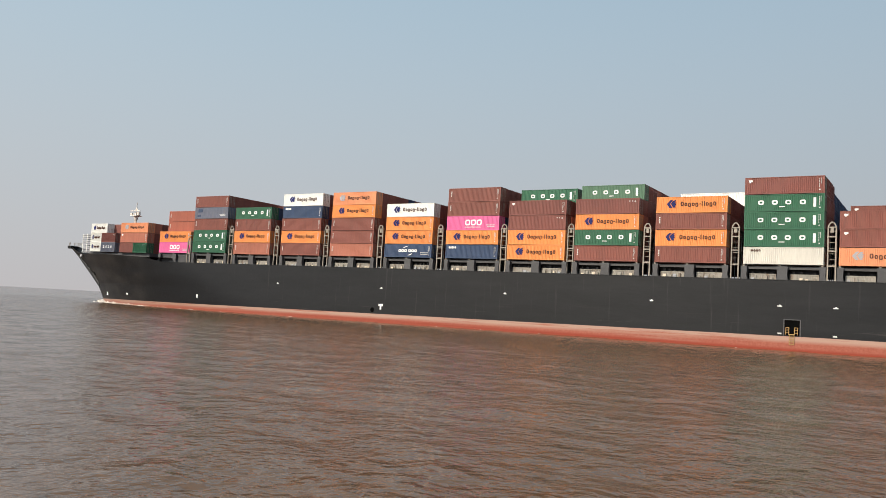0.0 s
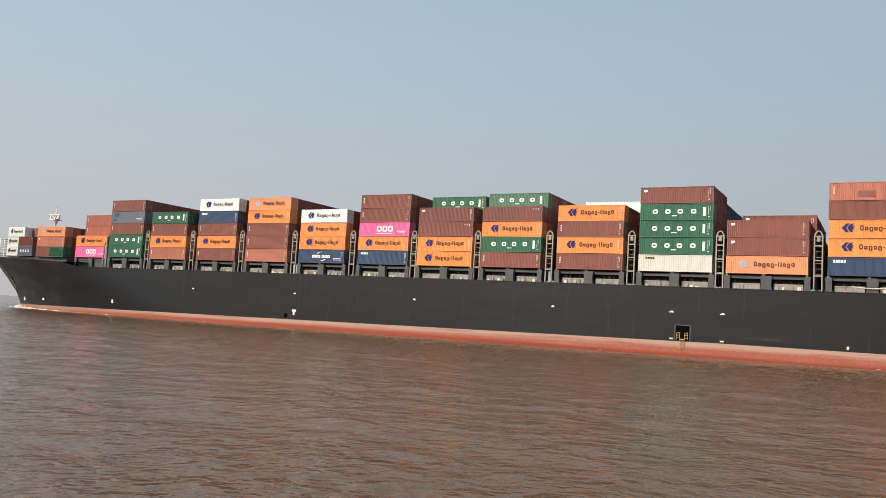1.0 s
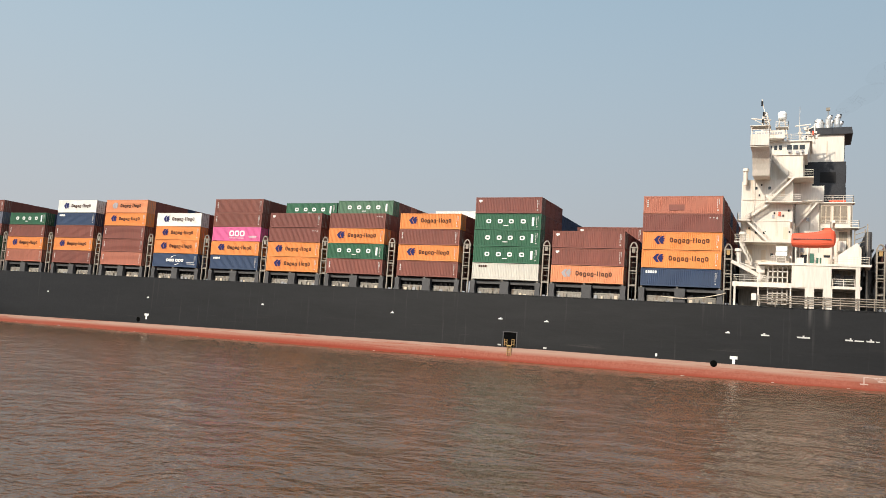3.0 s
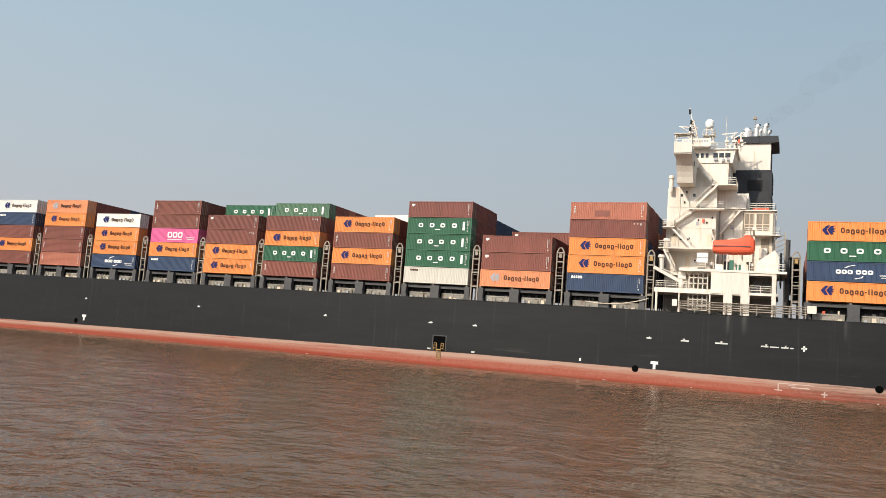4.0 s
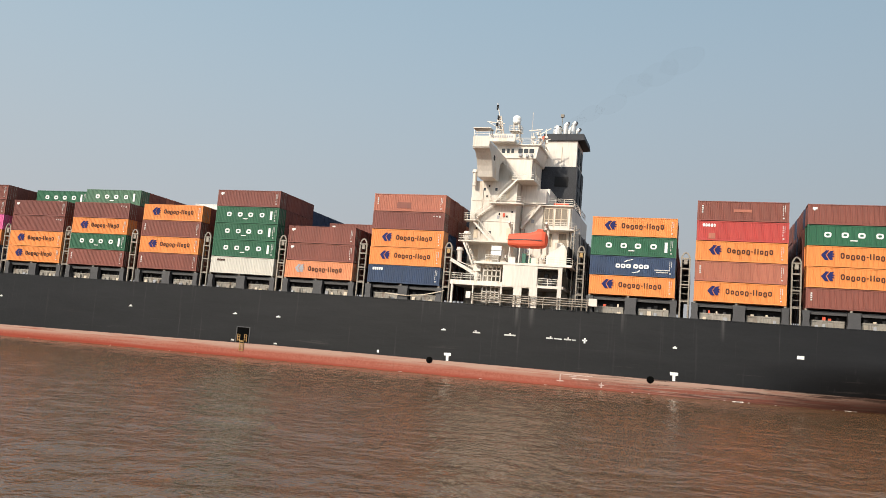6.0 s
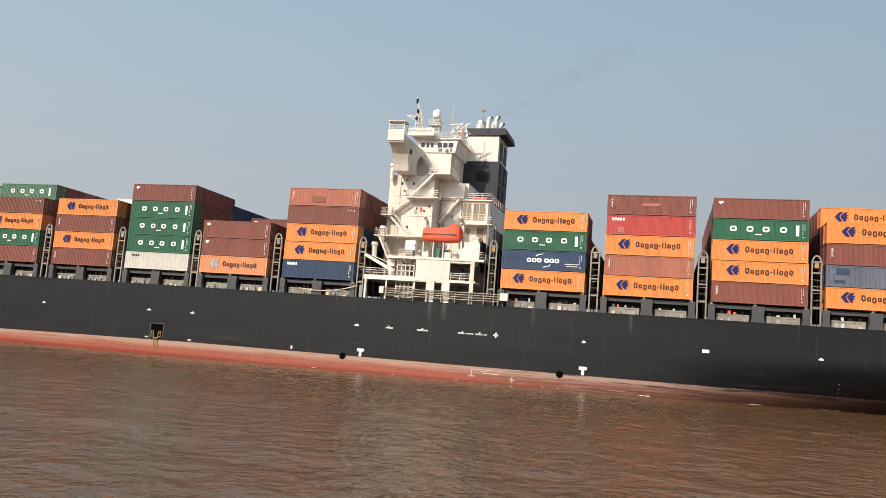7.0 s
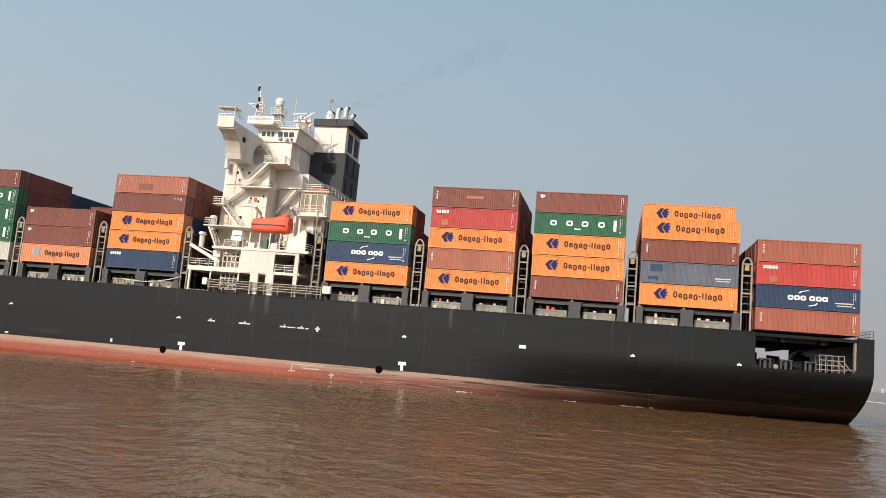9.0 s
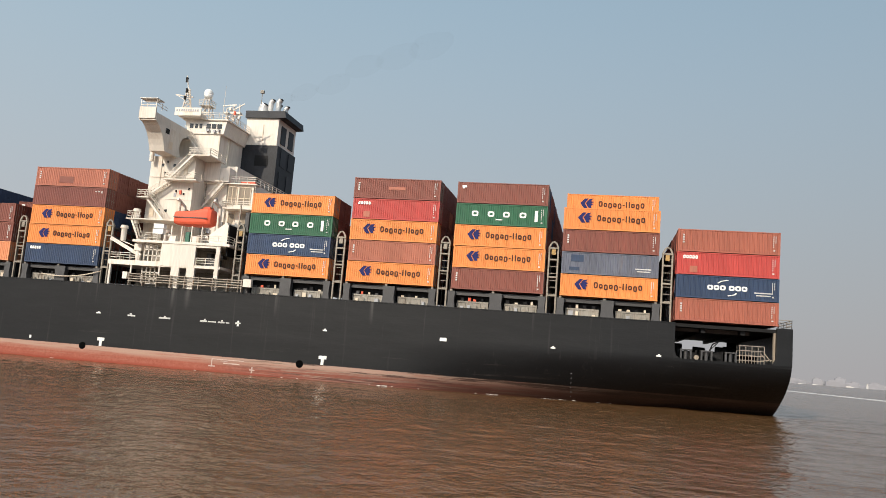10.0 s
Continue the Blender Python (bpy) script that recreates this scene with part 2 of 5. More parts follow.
    # pale drain runs under the house's scuppers
    for at, half in ((20.4, 0.55), (22.8, 0.6), (8.6, 0.3), (50.0, 0.4), (36.2, 0.3)):
        off = n.new("ShaderNodeMath")
        off.operation = "SUBTRACT"
        off.inputs[1].default_value = at
        l.new(sep.outputs["X"], off.inputs[0])
        away = n.new("ShaderNodeMath")
        away.operation = "ABSOLUTE"
        l.new(off.outputs[0], away.inputs[0])
        run = times(ranged(away.outputs[0], half * 0.3, half, 1, 0), ranged(sep.outputs["Z"], 8.2, 11.2, 0, 0.75))
        black = mixed(times(run, ranged(runs, 0.35, 0.6)), black, (0.075, 0.072, 0.070))
    line = n.new("ShaderNodeMath")
    line.operation = "MULTIPLY_ADD"
    line.inputs[1].default_value = 0.10
    l.new(grain, line.inputs[0])
    l.new(z, line.inputs[2])
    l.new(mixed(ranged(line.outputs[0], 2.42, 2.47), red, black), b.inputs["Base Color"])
    l.new(ranged(grain, 0.2, 0.8, 0.36, 0.6), b.inputs["Roughness"])
    b.inputs["Specular IOR Level"].default_value = 0.28
    bp = n.new("ShaderNodeBump")
    bp.inputs["Strength"].default_value, bp.inputs["Distance"].default_value = 0.35, 0.12
    l.new(plates, bp.inputs["Height"])
    l.new(bp.outputs["Normal"], b.inputs["Normal"])
    return m


def water_material():
    """Silty brown river water: turbid body colour, wavelets of three sizes in the relief."""
    m = bpy.data.materials.new("silty_water")
    m.use_nodes = True
    n, l = m.node_tree.nodes, m.node_tree.links
    b = n["Principled BSDF"]
    b.inputs["IOR"].default_value = 1.33
    tc = n.new("ShaderNodeTexCoord")

    def noise_of(sx, sy, scale, detail, rough=0.55, turn=0.0):
        mp = n.new("ShaderNodeMapping")
        mp.inputs["Scale"].default_value = (sx, sy, 1)
        mp.inputs["Rotation"].default_value = (0, 0, radians(turn))
        l.new(tc.outputs["Object"], mp.inputs["Vector"])
        t = n.new("ShaderNodeTexNoise")
        t.inputs["Scale"].default_value, t.inputs["Detail"].default_value, t.inputs["Roughness"].default_value = scale, detail, rough
        l.new(mp.outputs["Vector"], t.inputs["Vector"])
        return t.outputs["Fac"]

    silt = noise_of(0.02, 0.05, 1.0, 5)
    mix = n.new("ShaderNodeMix")
    mix.data_type = "RGBA"
    mix.inputs["A"].default_value, mix.inputs["B"].default_value = (0.102, 0.053, 0.023, 1), (0.122, 0.066, 0.030, 1)
    l.new(silt, mix.inputs["Factor"])
    l.new(mix.outputs["Result"], b.inputs["Base Color"])
    b.inputs["Roughness"].default_value = 0.15
    b.inputs["Specular IOR Level"].default_value = 0.38
    w1 = noise_of(1.0, 1.0, 1.15, 3, 0.5, 17)
    w2 = noise_of(1.0, 1.0, 3.6, 2, 0.5, -14)
    w3 = noise_of(0.9, 1.0, 0.5, 2, 0.5, 5)
    prev = None
    for v, strength, dist in ((w3, 1.0, 0.15), (w1, 1.0, 0.15), (w2, 1.0, 0.040)):
        bp = n.new("ShaderNodeBump")
        bp.inputs["Strength"].default_value, bp.inputs["Distance"].default_value = strength, dist
        l.new(v, bp.inputs["Height"])
        if prev:
            l.new(prev, bp.inputs["Normal"])
        prev = bp.outputs["Normal"]
    l.new(prev, b.inputs["Normal"])
    return m


HULL = hull_material()
WATER = water_material()


# ---- building helpers ----
RIDERS = []  # things that travel with the ship, and where they stand on it


def box(bm, x0, x1, y0, y1, z0, z1):
    vs = [bm.verts.new((x, y, z)) for z in (z0, z1) for x, y in ((x0, y0), (x1, y0), (x1, y1), (x0, y1))]
    for q in ((3, 2, 1, 0), (4, 5, 6, 7), (0, 1, 5, 4), (1, 2, 6, 5), (2, 3, 7, 6), (3, 0, 4, 7)):
        bm.faces.new([vs[i] for i in q])
    return vs


def bar(bm, a, c, w, d=None):
    """A square bar from a to c."""
    a, c = Vector(a), Vector(c)
    d = d or w
    ax = (c - a).normalized()
    side = ax.cross(Vector((0, 0, 1)))
    side = side.normalized() if side.length > 1e-4 else Vector((1, 0, 0))
    up = side.cross(ax).normalized()
    ring = [side * (sx * w / 2) + up * (sz * d / 2) for sx, sz in ((-1, -1), (1, -1), (1, 1), (-1, 1))]
    vs = [bm.verts.new(p + r) for p in (a, c) for r in ring]
    for q in ((0, 1, 2, 3), (7, 6, 5, 4), (0, 4, 5, 1), (1, 5, 6, 2), (2, 6, 7, 3), (3, 7, 4, 0)):
        bm.faces.new([vs[i] for i in q])


def rod(bm, a, c, r0, r1=None, n=10):
    """A round rod or cone from a to c."""
    a, c = Vector(a), Vector(c)
    r1 = r0 if r1 is None else r1
    q = (c - a).to_track_quat("Z", "Y")
    rings = [[bm.verts.new(p + q @ Vector((r * math.cos(2 * math.pi * i / n), r * math.sin(2 * math.pi * i / n), 0))) for i in range(n)]
             for p, r in ((a, r0), (c, r1))]
    for i in range(n):
        bm.faces.new((rings[0][i], rings[0][(i + 1) % n], rings[1][(i + 1) % n], rings[1][i]))
    bm.faces.new(rings[0][::-1])
    bm.faces.new(rings[1])


def prism(bm, outline, y0, y1):
    """An outline of (x, z) drawn out from y0 to y1."""
    a = [bm.verts.new((x, y0, z)) for x, z in outline]
    c = [bm.verts.new((x, y1, z)) for x, z in outline]
    n = len(outline)
    bm.faces.new(a)
    bm.faces.new(c[::-1])
    for i in range(n):
        bm.faces.new((a[i], c[i], c[(i + 1) % n], a[(i + 1) % n]))


def mesh_of(name, bm, mat, smooth=False):
    bmesh.ops.recalc_face_normals(bm, faces=bm.faces)
    me = bpy.data.meshes.new(name)
    bm.to_mesh(me)
    bm.free()
    me.materials.append(mat)
    if smooth:
        for p in me.polygons:
            p.use_smooth = True
    return me


def part(name, bm, mat, parent, label="", smooth=False):
    ob = new(name, mesh_of(name, bm, mat, smooth))
    ob.parent = parent
    return tagged(ob, label)


def shared(name, me, mat, parent, m=None):
    """An object on a mesh that others use too, with a material of its own."""
    ob = new(name, me)
    if mat:
        ob.material_slots[0].link = "OBJECT"
        ob.material_slots[0].material = mat
    ob.parent = parent
    if m is not None:
        ob.matrix_basis = m
    return ob


def boxes(name, mat, parent, *dims, label=""):
    bm = bmesh.new()
    for d in dims:
        box(bm, *d)
    return part(name, bm, mat, parent, label)


def rides(ob, m=None):
    RIDERS.append((ob, m if m is not None else Matrix.Identity(4)))
    return ob


def rail(name, parent, pts, mat=None, height=1.05, step=1.6, w=0.07):
    """A railing along points: posts and three bars."""
    bm = bmesh.new()
    for a, c in zip(pts, pts[1:]):
        a, c = Vector(a), Vector(c)
        k = max(1, round((c - a).length / step))
        for i in range(k + 1):
            p = a.lerp(c, i / k)
            bar(bm, p, p + Vector((0, 0, height)), w)
        for h in (0.35, 0.7, 1.0):
            bar(bm, a + Vector((0, 0, height * h)), c + Vector((0, 0, height * h)), w)
    return part(name, bm, mat or SHIP_WHITE, parent)


# ---- water ----
def graded(lo, hi, step, far_lo, far_hi):
    v = list(np.arange(lo, hi, step))
    d, p = step, lo
    left = []
    while p > far_lo:
        d *= 1.09
        p -= d
        left.append(p)
    d, p = step, v[-1]
    right = []
    while p < far_hi:
        d *= 1.09
        p += d
        right.append(p)
    return np.array(left[::-1] + v + right)


def make_water():
    xs, ys = graded(-320, 95, 0.5, -4300, 4300), graded(12, 150, 0.45, -900, 4600)
    X, Y = np.meshgrid(xs, ys)
    rng = np.random.RandomState(4)
    Z = np.zeros_like(X)
    for length, amp, count in ((13.0, 0.014, 6), (6.0, 0.010, 9), (3.0, 0.006, 16), (1.6, 0.0035, 26)):
        for _ in range(count):
            a = radians(75 + rng.normal(0, 48))
            k = 2 * math.pi / (length * rng.uniform(0.75, 1.3))
            Z += amp * np.sin(k * (X * math.cos(a) + Y * math.sin(a)) + rng.uniform(0, 7))
    calm = np.clip((X + 420) / 100, 0, 1) * np.clip((700 - X) / 500, 0, 1) * np.clip((900 - Y) / 700, 0, 1) * np.clip((Y + 40) / 40, 0, 1)
    Z *= calm
    ny, nx = X.shape
    idx = np.arange(ny * nx).reshape(ny, nx)
    faces = np.stack([idx[:-1, :-1], idx[:-1, 1:], idx[1:, 1:], idx[1:, :-1]], -1).reshape(-1, 4)
    me = bpy.data.meshes.new("water")
    me.from_pydata(np.stack([X, Y, Z], -1).reshape(-1, 3).tolist(), [], faces.tolist())
    me.materials.append(WATER)
    me.polygons.foreach_set("use_smooth", [True] * len(me.polygons))
    return tagged(new("water", me), "silty brown river water with small wavelets", "water", kind="structure")


make_water()

# ---- the ship's hull ----
ship = rides(tagged(new("container_ship"), "large black-hulled container ship with red boot-top, under way and loaded", "ship"))

STEM = ((-3.0, -232.6), (0.6, -234.1), (5.1, -237.0), (9.7, -242.4), (13.9, -249.3), (17.1, -255.2))


def lerp_table(v, table):
    for (a, p), (c, q) in zip(table, table[1:]):
        if v <= c:
            return p + (q - p) * (v - a) / (c - a)
    return table[-1][1]


def sheer(x):
    """Height of the hull's upper edge."""
    return lerp_table(x, ((-255.2, 17.1), (-249, 16.3), (-243, 14.6), (-238, 14.0), (-211, 13.4), (-190, 12.6), (-182, 11.4), (120, 11.4)))


def half_breadth(x, z):
    stem = lerp_table(z, STEM)
    reach = lerp_table(z, ((-3, 95), (0, 92), (8, 78), (17, 66)))
    u = min(1.0, max(0.0, (x - stem) / reach))
    hb = BEAM / 2 * (1 - (1 - u) ** 2.1)
    if x > 55:
        k = min(1, (x - 55) / 47) ** 1.1
        hb -= k * 12.0 * max(0.0, (7.0 - z) / 7.0) ** 1.8
    return hb


def hull_shell(name, stations, top, levels, close_aft=False, thick=0.25):
    bm = bmesh.new()
    for sgn in (-1, 1):
        grid = []
        for f in levels:
            row = []
            for s in stations:
                zt = top(s) if callable(top) else top
                z = -2.5 + (zt + 2.5) * f
                x = s
                if s < -150:
                    stem = lerp_table(z, STEM)
                    x = stem + (s + 255.2) / 105.2 * (-150 - stem)
                    zt = top(x) if callable(top) else top
                    z = -2.5 + (zt + 2.5) * f
                row.append(bm.verts.new((x, MID + sgn * half_breadth(x, z), z)))
            grid.append(row)
        for a, c in zip(grid, grid[1:]):
            for i in range(len(a) - 1):
                bm.faces.new((a[i], a[i + 1], c[i + 1], c[i]) if sgn < 0 else (c[i], c[i + 1], a[i + 1], a[i]))
        if close_aft:
            if sgn < 0:
                near = [r[-1] for r in grid]
            else:
                far = [r[-1] for r in grid]
                for i in range(len(near) - 1):
                    bm.faces.new((near[i], far[i], far[i + 1], near[i + 1]))
    bmesh.ops.remove_doubles(bm, verts=bm.verts, dist=0.002)
    return part(name, bm, HULL, ship, smooth=False)


LEVELS = [i / 26 for i in range(27)]
bow_x = [-255.2 + 105.2 * (i / 60) ** 1.5 for i in range(61)]
hull = hull_shell("hull", bow_x + [-150 + 10 * i for i in range(1, 21)] + [55, 60, 65, 70, 75, 80, 85, 89.3], sheer, LEVELS)
for p in hull.data.polygons:
    p.use_smooth = True
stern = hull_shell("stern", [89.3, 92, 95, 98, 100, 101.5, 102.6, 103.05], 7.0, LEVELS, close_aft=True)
for p in stern.data.polygons[:-26]:
    p.use_smooth = False


def deck_plate(name, x0, x1, z, inset, mat, steps=30):
    bm = bmesh.new()
    near, far = [], []
    for i in range(steps + 1):
        x = x0 + (x1 - x0) * i / steps
        h = max(0.05, half_breadth(x, z) - inset)
        near.append(bm.verts.new((x, MID - h, z)))
        far.append(bm.verts.new((x, MID + h, z)))
    for i in range(steps):
        bm.faces.new((near[i], near[i + 1], far[i + 1], far[i]))
    return part(name, bm, mat, ship)


deck_plate("deck", -182, 89.2, 10.9, 0.15, DECK, 60)
deck_plate("forecastle_deck", -247, -180, 12.6, 0.3, DECK)
boxes("rubbing_strake", HULL, ship, (-180, 89.3, SIDE - 0.06, SIDE + 0.3, 11.28, 11.42))
# aft mooring deck: floor, roof slab, corner posts and upper transom
deck_plate("mooring_deck", 89.2, 102.9, 5.9, 0.2, DECK, 6)
boxes("mooring_deck_front", DECK, ship, (88.6, 89.2, SIDE + 0.3, 177.9, 5.9, 11.3))
boxes("mooring_roof", DARK, ship, (89.2, 103.0, SIDE + 0.5, 177.8, 10.95, 11.35), (92.5, 93.0, SIDE + 1, 177, 10.4, 10.95), (97.2, 97.7, SIDE + 1, 177, 10.4, 10.95))
boxes("roof_beam", DECK, ship, (89.3, 98.6, SIDE + 3.0, SIDE + 3.5, 10.5, 10.95), label="rust-brown beam under the roof slab")
for y0, y1 in ((SIDE + 0.03, SIDE + 0.5), (177.9, 178.37)):
    bm = bmesh.new()
    prism(bm, [(100.75, 6.9), (103.1, 6.9), (103.1, 11.5), (101.25, 11.5), (101.25, 7.8)], y0, y1)
    part("corner_post", bm, HULL, ship)
    bm = bmesh.new()
    prism(bm, [(89.2, 6.95), (90.2, 6.95), (89.6, 7.3), (89.35, 7.9), (89.35, 11.4), (89.2, 11.4)], y0, y1)
    part("opening_frame", bm, HULL, ship)
boxes("upper_transom", HULL, ship, (102.75, 103.1, SIDE + 0.5, 177.9, 6.9, 11.5))
boxes("inner_post", LOUVRE, ship, (101.0, 101.22, SIDE + 0.55, SIDE + 1.2, 7.0, 10.95), label="weathered brown post")
rail("stern_rail", ship, [(101.4, SIDE + 0.3, 11.5), (103.0, SIDE + 0.3, 11.5), (103.0, 146, 11.5)], LASH)

# raised bow rail, fairlead and foremast
rail("bow_rail", ship, [(-253.6, 157.4, 17.0), (-249.5, 154.6, 16.7), (-246, 152.6, 16.5)], LASH, 1.1, 1.2, 0.1)
rail("bow_rail", ship, [(-253.6, 159.0, 17.0), (-249.5, 161.8, 16.7)], LASH, 1.1, 1.2, 0.1)
boxes("bow_fairlead", DARK, ship, (-253.6, -251.8, 156.6, 159.8, 16.0, 16.9))
bm = bmesh.new()
rod(bm, (-221.2, MID, 12.4), (-221.2, MID, 27.0), 0.5, 0.32)
rod(bm, (-221.2, MID, 27.0), (-221.2, MID, 31.0), 0.16, 0.09, 6)
bar(bm, (-222.6, MID, 26.9), (-221.3, MID, 29.4), 0.14)
bar(bm, (-219.8, MID, 26.9), (-221.1, MID, 29.4), 0.14)
box(bm, -222.6, -219.8, MID - 1.2, MID + 1.2, 26.6, 26.8)
box(bm, -222.5, -221.9, MID - 1.2, MID - 0.6, 26.8, 27.6)
box(bm, -220.4, -219.8, MID - 1.2, MID - 0.6, 26.8, 27.4)
bar(bm, (-223.8, MID - 0.5, 28.3), (-218.6, MID - 0.5, 28.3), 0.18)
rod(bm, (-219.4, MID - 0.4, 26.8), (-219.4, MID - 0.4, 28.0), 0.55, 0.45, 12)
rod(bm, (-221.2, MID, 25.4), (-221.2, MID, 26.6), 0.5, 0.8, 10)
part("foremast", bm, SHIP_WHITE, ship, "white foremast with platform and lamps")


# ---- marks and openings of the hull ----
def flat(name, mat, parent, *rects, y=None, label="", deep=0.05):
    """Raised weld marks and painted signs on the side: rectangles (x0, x1, z0, z1)."""
    yy = SIDE if y is None else y
    if name in ("draught_mark", "load_line", "frame_mark"):
        for a, c, lo, hi in rects:
            boxes(name, mat, parent, (a, c, yy - deep, yy + 0.05, lo, hi), label=label)
        return None
    return boxes(name, mat, parent, *[(a, c, yy - deep, yy + 0.05, lo, hi) for a, c, lo, hi in rects], label=label)


for x in (-108.2, 10.15, 43.7):
    flat("tug_mark", SIGN_WHITE, ship, (x - 0.55, x + 0.55, 3.2, 3.65), (x - 0.2, x + 0.2, 2.45, 3.2), label="white letter T painted on the side")
for x in (-138.9, -108.3, -78.1, -48.9, 43.65, 74.4, 87.5):
    flat("fender_mark", SIGN_WHITE, ship, (x - 0.30, x + 0.30, 6.98, 7.16), (x - 0.10, x + 0.10, 7.16, 7.32))
for x in (-27.75, -19.55, 9.2):
    flat("fender_mark", SIGN_WHITE, ship, (x - 0.4, x + 0.34, 7.05, 7.21), (x - 0.08, x + 0.12, 7.21, 7.36))
flat("fender_mark", SIGN_WHITE, ship, (59.6, 60.5, 6.85, 7.3))
flat("frame_mark", SIGN_PALE, ship, (13.9, 15.05, 6.98, 7.2), (14.2, 14.5, 7.2, 7.4))
flat("frame_mark", SIGN_PALE, ship, (18.85, 20.6, 6.98, 7.2), (19.6, 19.85, 7.2, 7.4))
flat("frame_mark", SIGN_PALE, ship, (25.2, 26.2, 6.98, 7.2), (26.4, 27.6, 7.0, 7.16), (27.9, 28.9, 6.98, 7.2), (29.1, 29.6, 7.0, 7.16), (25.8, 26.0, 7.2, 7.42), (28.4, 28.6, 7.2, 7.42))
flat("frame_mark", SIGN_WHITE, ship, (30.8, 31.05, 6.75, 7.5), (30.55, 31.3, 7.05, 7.25))
flat("draught_mark", SIGN_PALE, ship, (-28.0, -27.4, 2.6, 2.85), (-19.9, -19.3, 2.62, 2.85))
flat("draught_mark", FADED, ship, (33.6, 33.8, 0.5, 1.3), (33.3, 34.1, 0.85, 1.0))
flat("load_line", FADED, ship, (27.6, 32.4, 1.95, 2.05), (27.6, 27.75, 0.9, 1.95), (27.2, 28.2, 0.95, 1.1), (29.4, 31.8, 1.45, 1.6), (29.0, 30.0, 1.75, 1.85))
flat("hull_number", SIGN_WHITE, ship, (-1.5, -1.2, 2.75, 3.2))
for z in (1.0, 1.6, 2.2, 2.8, 3.4, 4.0):
    flat("draught_mark", SIGN_GREY, ship, (76.8, 76.9, z, z + 0.25), y=MID - half_breadth(76.8, z))
for x in (-110.4, 7.3, 40.5):
    bm = bmesh.new()
    rod(bm, (x, SIDE - 0.04, 2.3), (x, SIDE + 0.1, 2.3), 0.52, n=20)
    part("discharge_hole", bm, VOID, ship)
# pilot door with yellow rails and ladder
boxes("pilot_door", VOID, ship, (-27.0, -24.7, SIDE - 0.03, SIDE + 0.2, 2.5, 4.95), label="pilot door with the dark of its recess painted on")
boxes("door_frame", STEEL, ship, (-27.15, -27.0, SIDE - 0.08, SIDE + 0.1, 2.4, 5.05), (-24.7, -24.55, SIDE - 0.08, SIDE + 0.1, 2.4, 5.05), (-27.0, -24.7, SIDE - 0.08, SIDE + 0.1, 4.95, 5.08))
bm = bmesh.new()
for x0, x1 in ((-26.75, -26.3), (-25.45, -25.0)):
    for z in (2.9, 3.35, 3.75):
        bar(bm, (x0, SIDE - 0.12, z), (x1, SIDE - 0.12, z), 0.09)
    bar(bm, (x0, SIDE - 0.12, 2.6), (x0, SIDE - 0.12, 3.75), 0.07)
    bar(bm, (x1, SIDE - 0.12, 2.6), (x1, SIDE - 0.12, 3.75), 0.07)
box(bm, -26.3, -25.5, SIDE - 0.3, SIDE - 0.05, 2.55, 2.75)
part("door_rail", bm, YELLOW, ship, "yellow hand rails in the door")
bm = bmesh.new()
for x in (-26.2, -25.5):
    bar(bm, (x, SIDE - 0.1, 1.0), (x, SIDE - 0.1, 2.5), 0.08)
for i in range(4):
    bar(bm, (-26.2, SIDE - 0.1, 1.1 + 0.38 * i), (-25.5, SIDE - 0.1, 1.1 + 0.38 * i), 0.1)
part("pilot_ladder", bm, YELLOW, ship)
bm = bmesh.new()
pts = [Vector((-1.0 + 9.8 * i / 14, SIDE - 0.12, 12.3 + 0.9 * i / 14 - 2.4 * (i / 14) * (1 - i / 14))) for i in range(15)]
for p, q in zip(pts, pts[1:]):
    rod(bm, p, q, 0.07, n=6)
part("rope", bm, BUFF, ship, "slack yellowish rope over the deck edge")
# anchor pocket and marks at the bow
for x, z, w, h in ((-226.6, 2.0, 0.5, 1.1), (-206.8, 2.3, 0.7, 0.5), (-167.5, 2.9, 0.5, 0.9)):
    yb = MID - half_breadth(x, z)
    boxes("bow_mark", SIGN_WHITE, ship, (x - w / 2, x + w / 2, yb - 0.12, yb + 0.5, z - h / 2, z + h / 2))
yb = MID - half_breadth(-237.2, 8.1)
bm = bmesh.new()
rod(bm, (-237.2, yb - 0.25, 8.1), (-236.8, yb + 0.6, 8.3), 0.75, n=14)
part("anchor_pocket", bm, DARK, ship)
boxes("ship_name", SIGN_GREY, ship, *[(-242.4 + 0.7 * i, -242.0 + 0.7 * i, MID - half_breadth(-242.2 + 0.7 * i, 13.6) - 0.4, MID - half_breadth(-242.2 + 0.7 * i, 13.6) + 0.5, 13.2, 13.9) for i in range(5)])


# ---- containers ----
LONG, WIDE, TALL = 12.19, 2.44, 2.86
TIER = 2.906


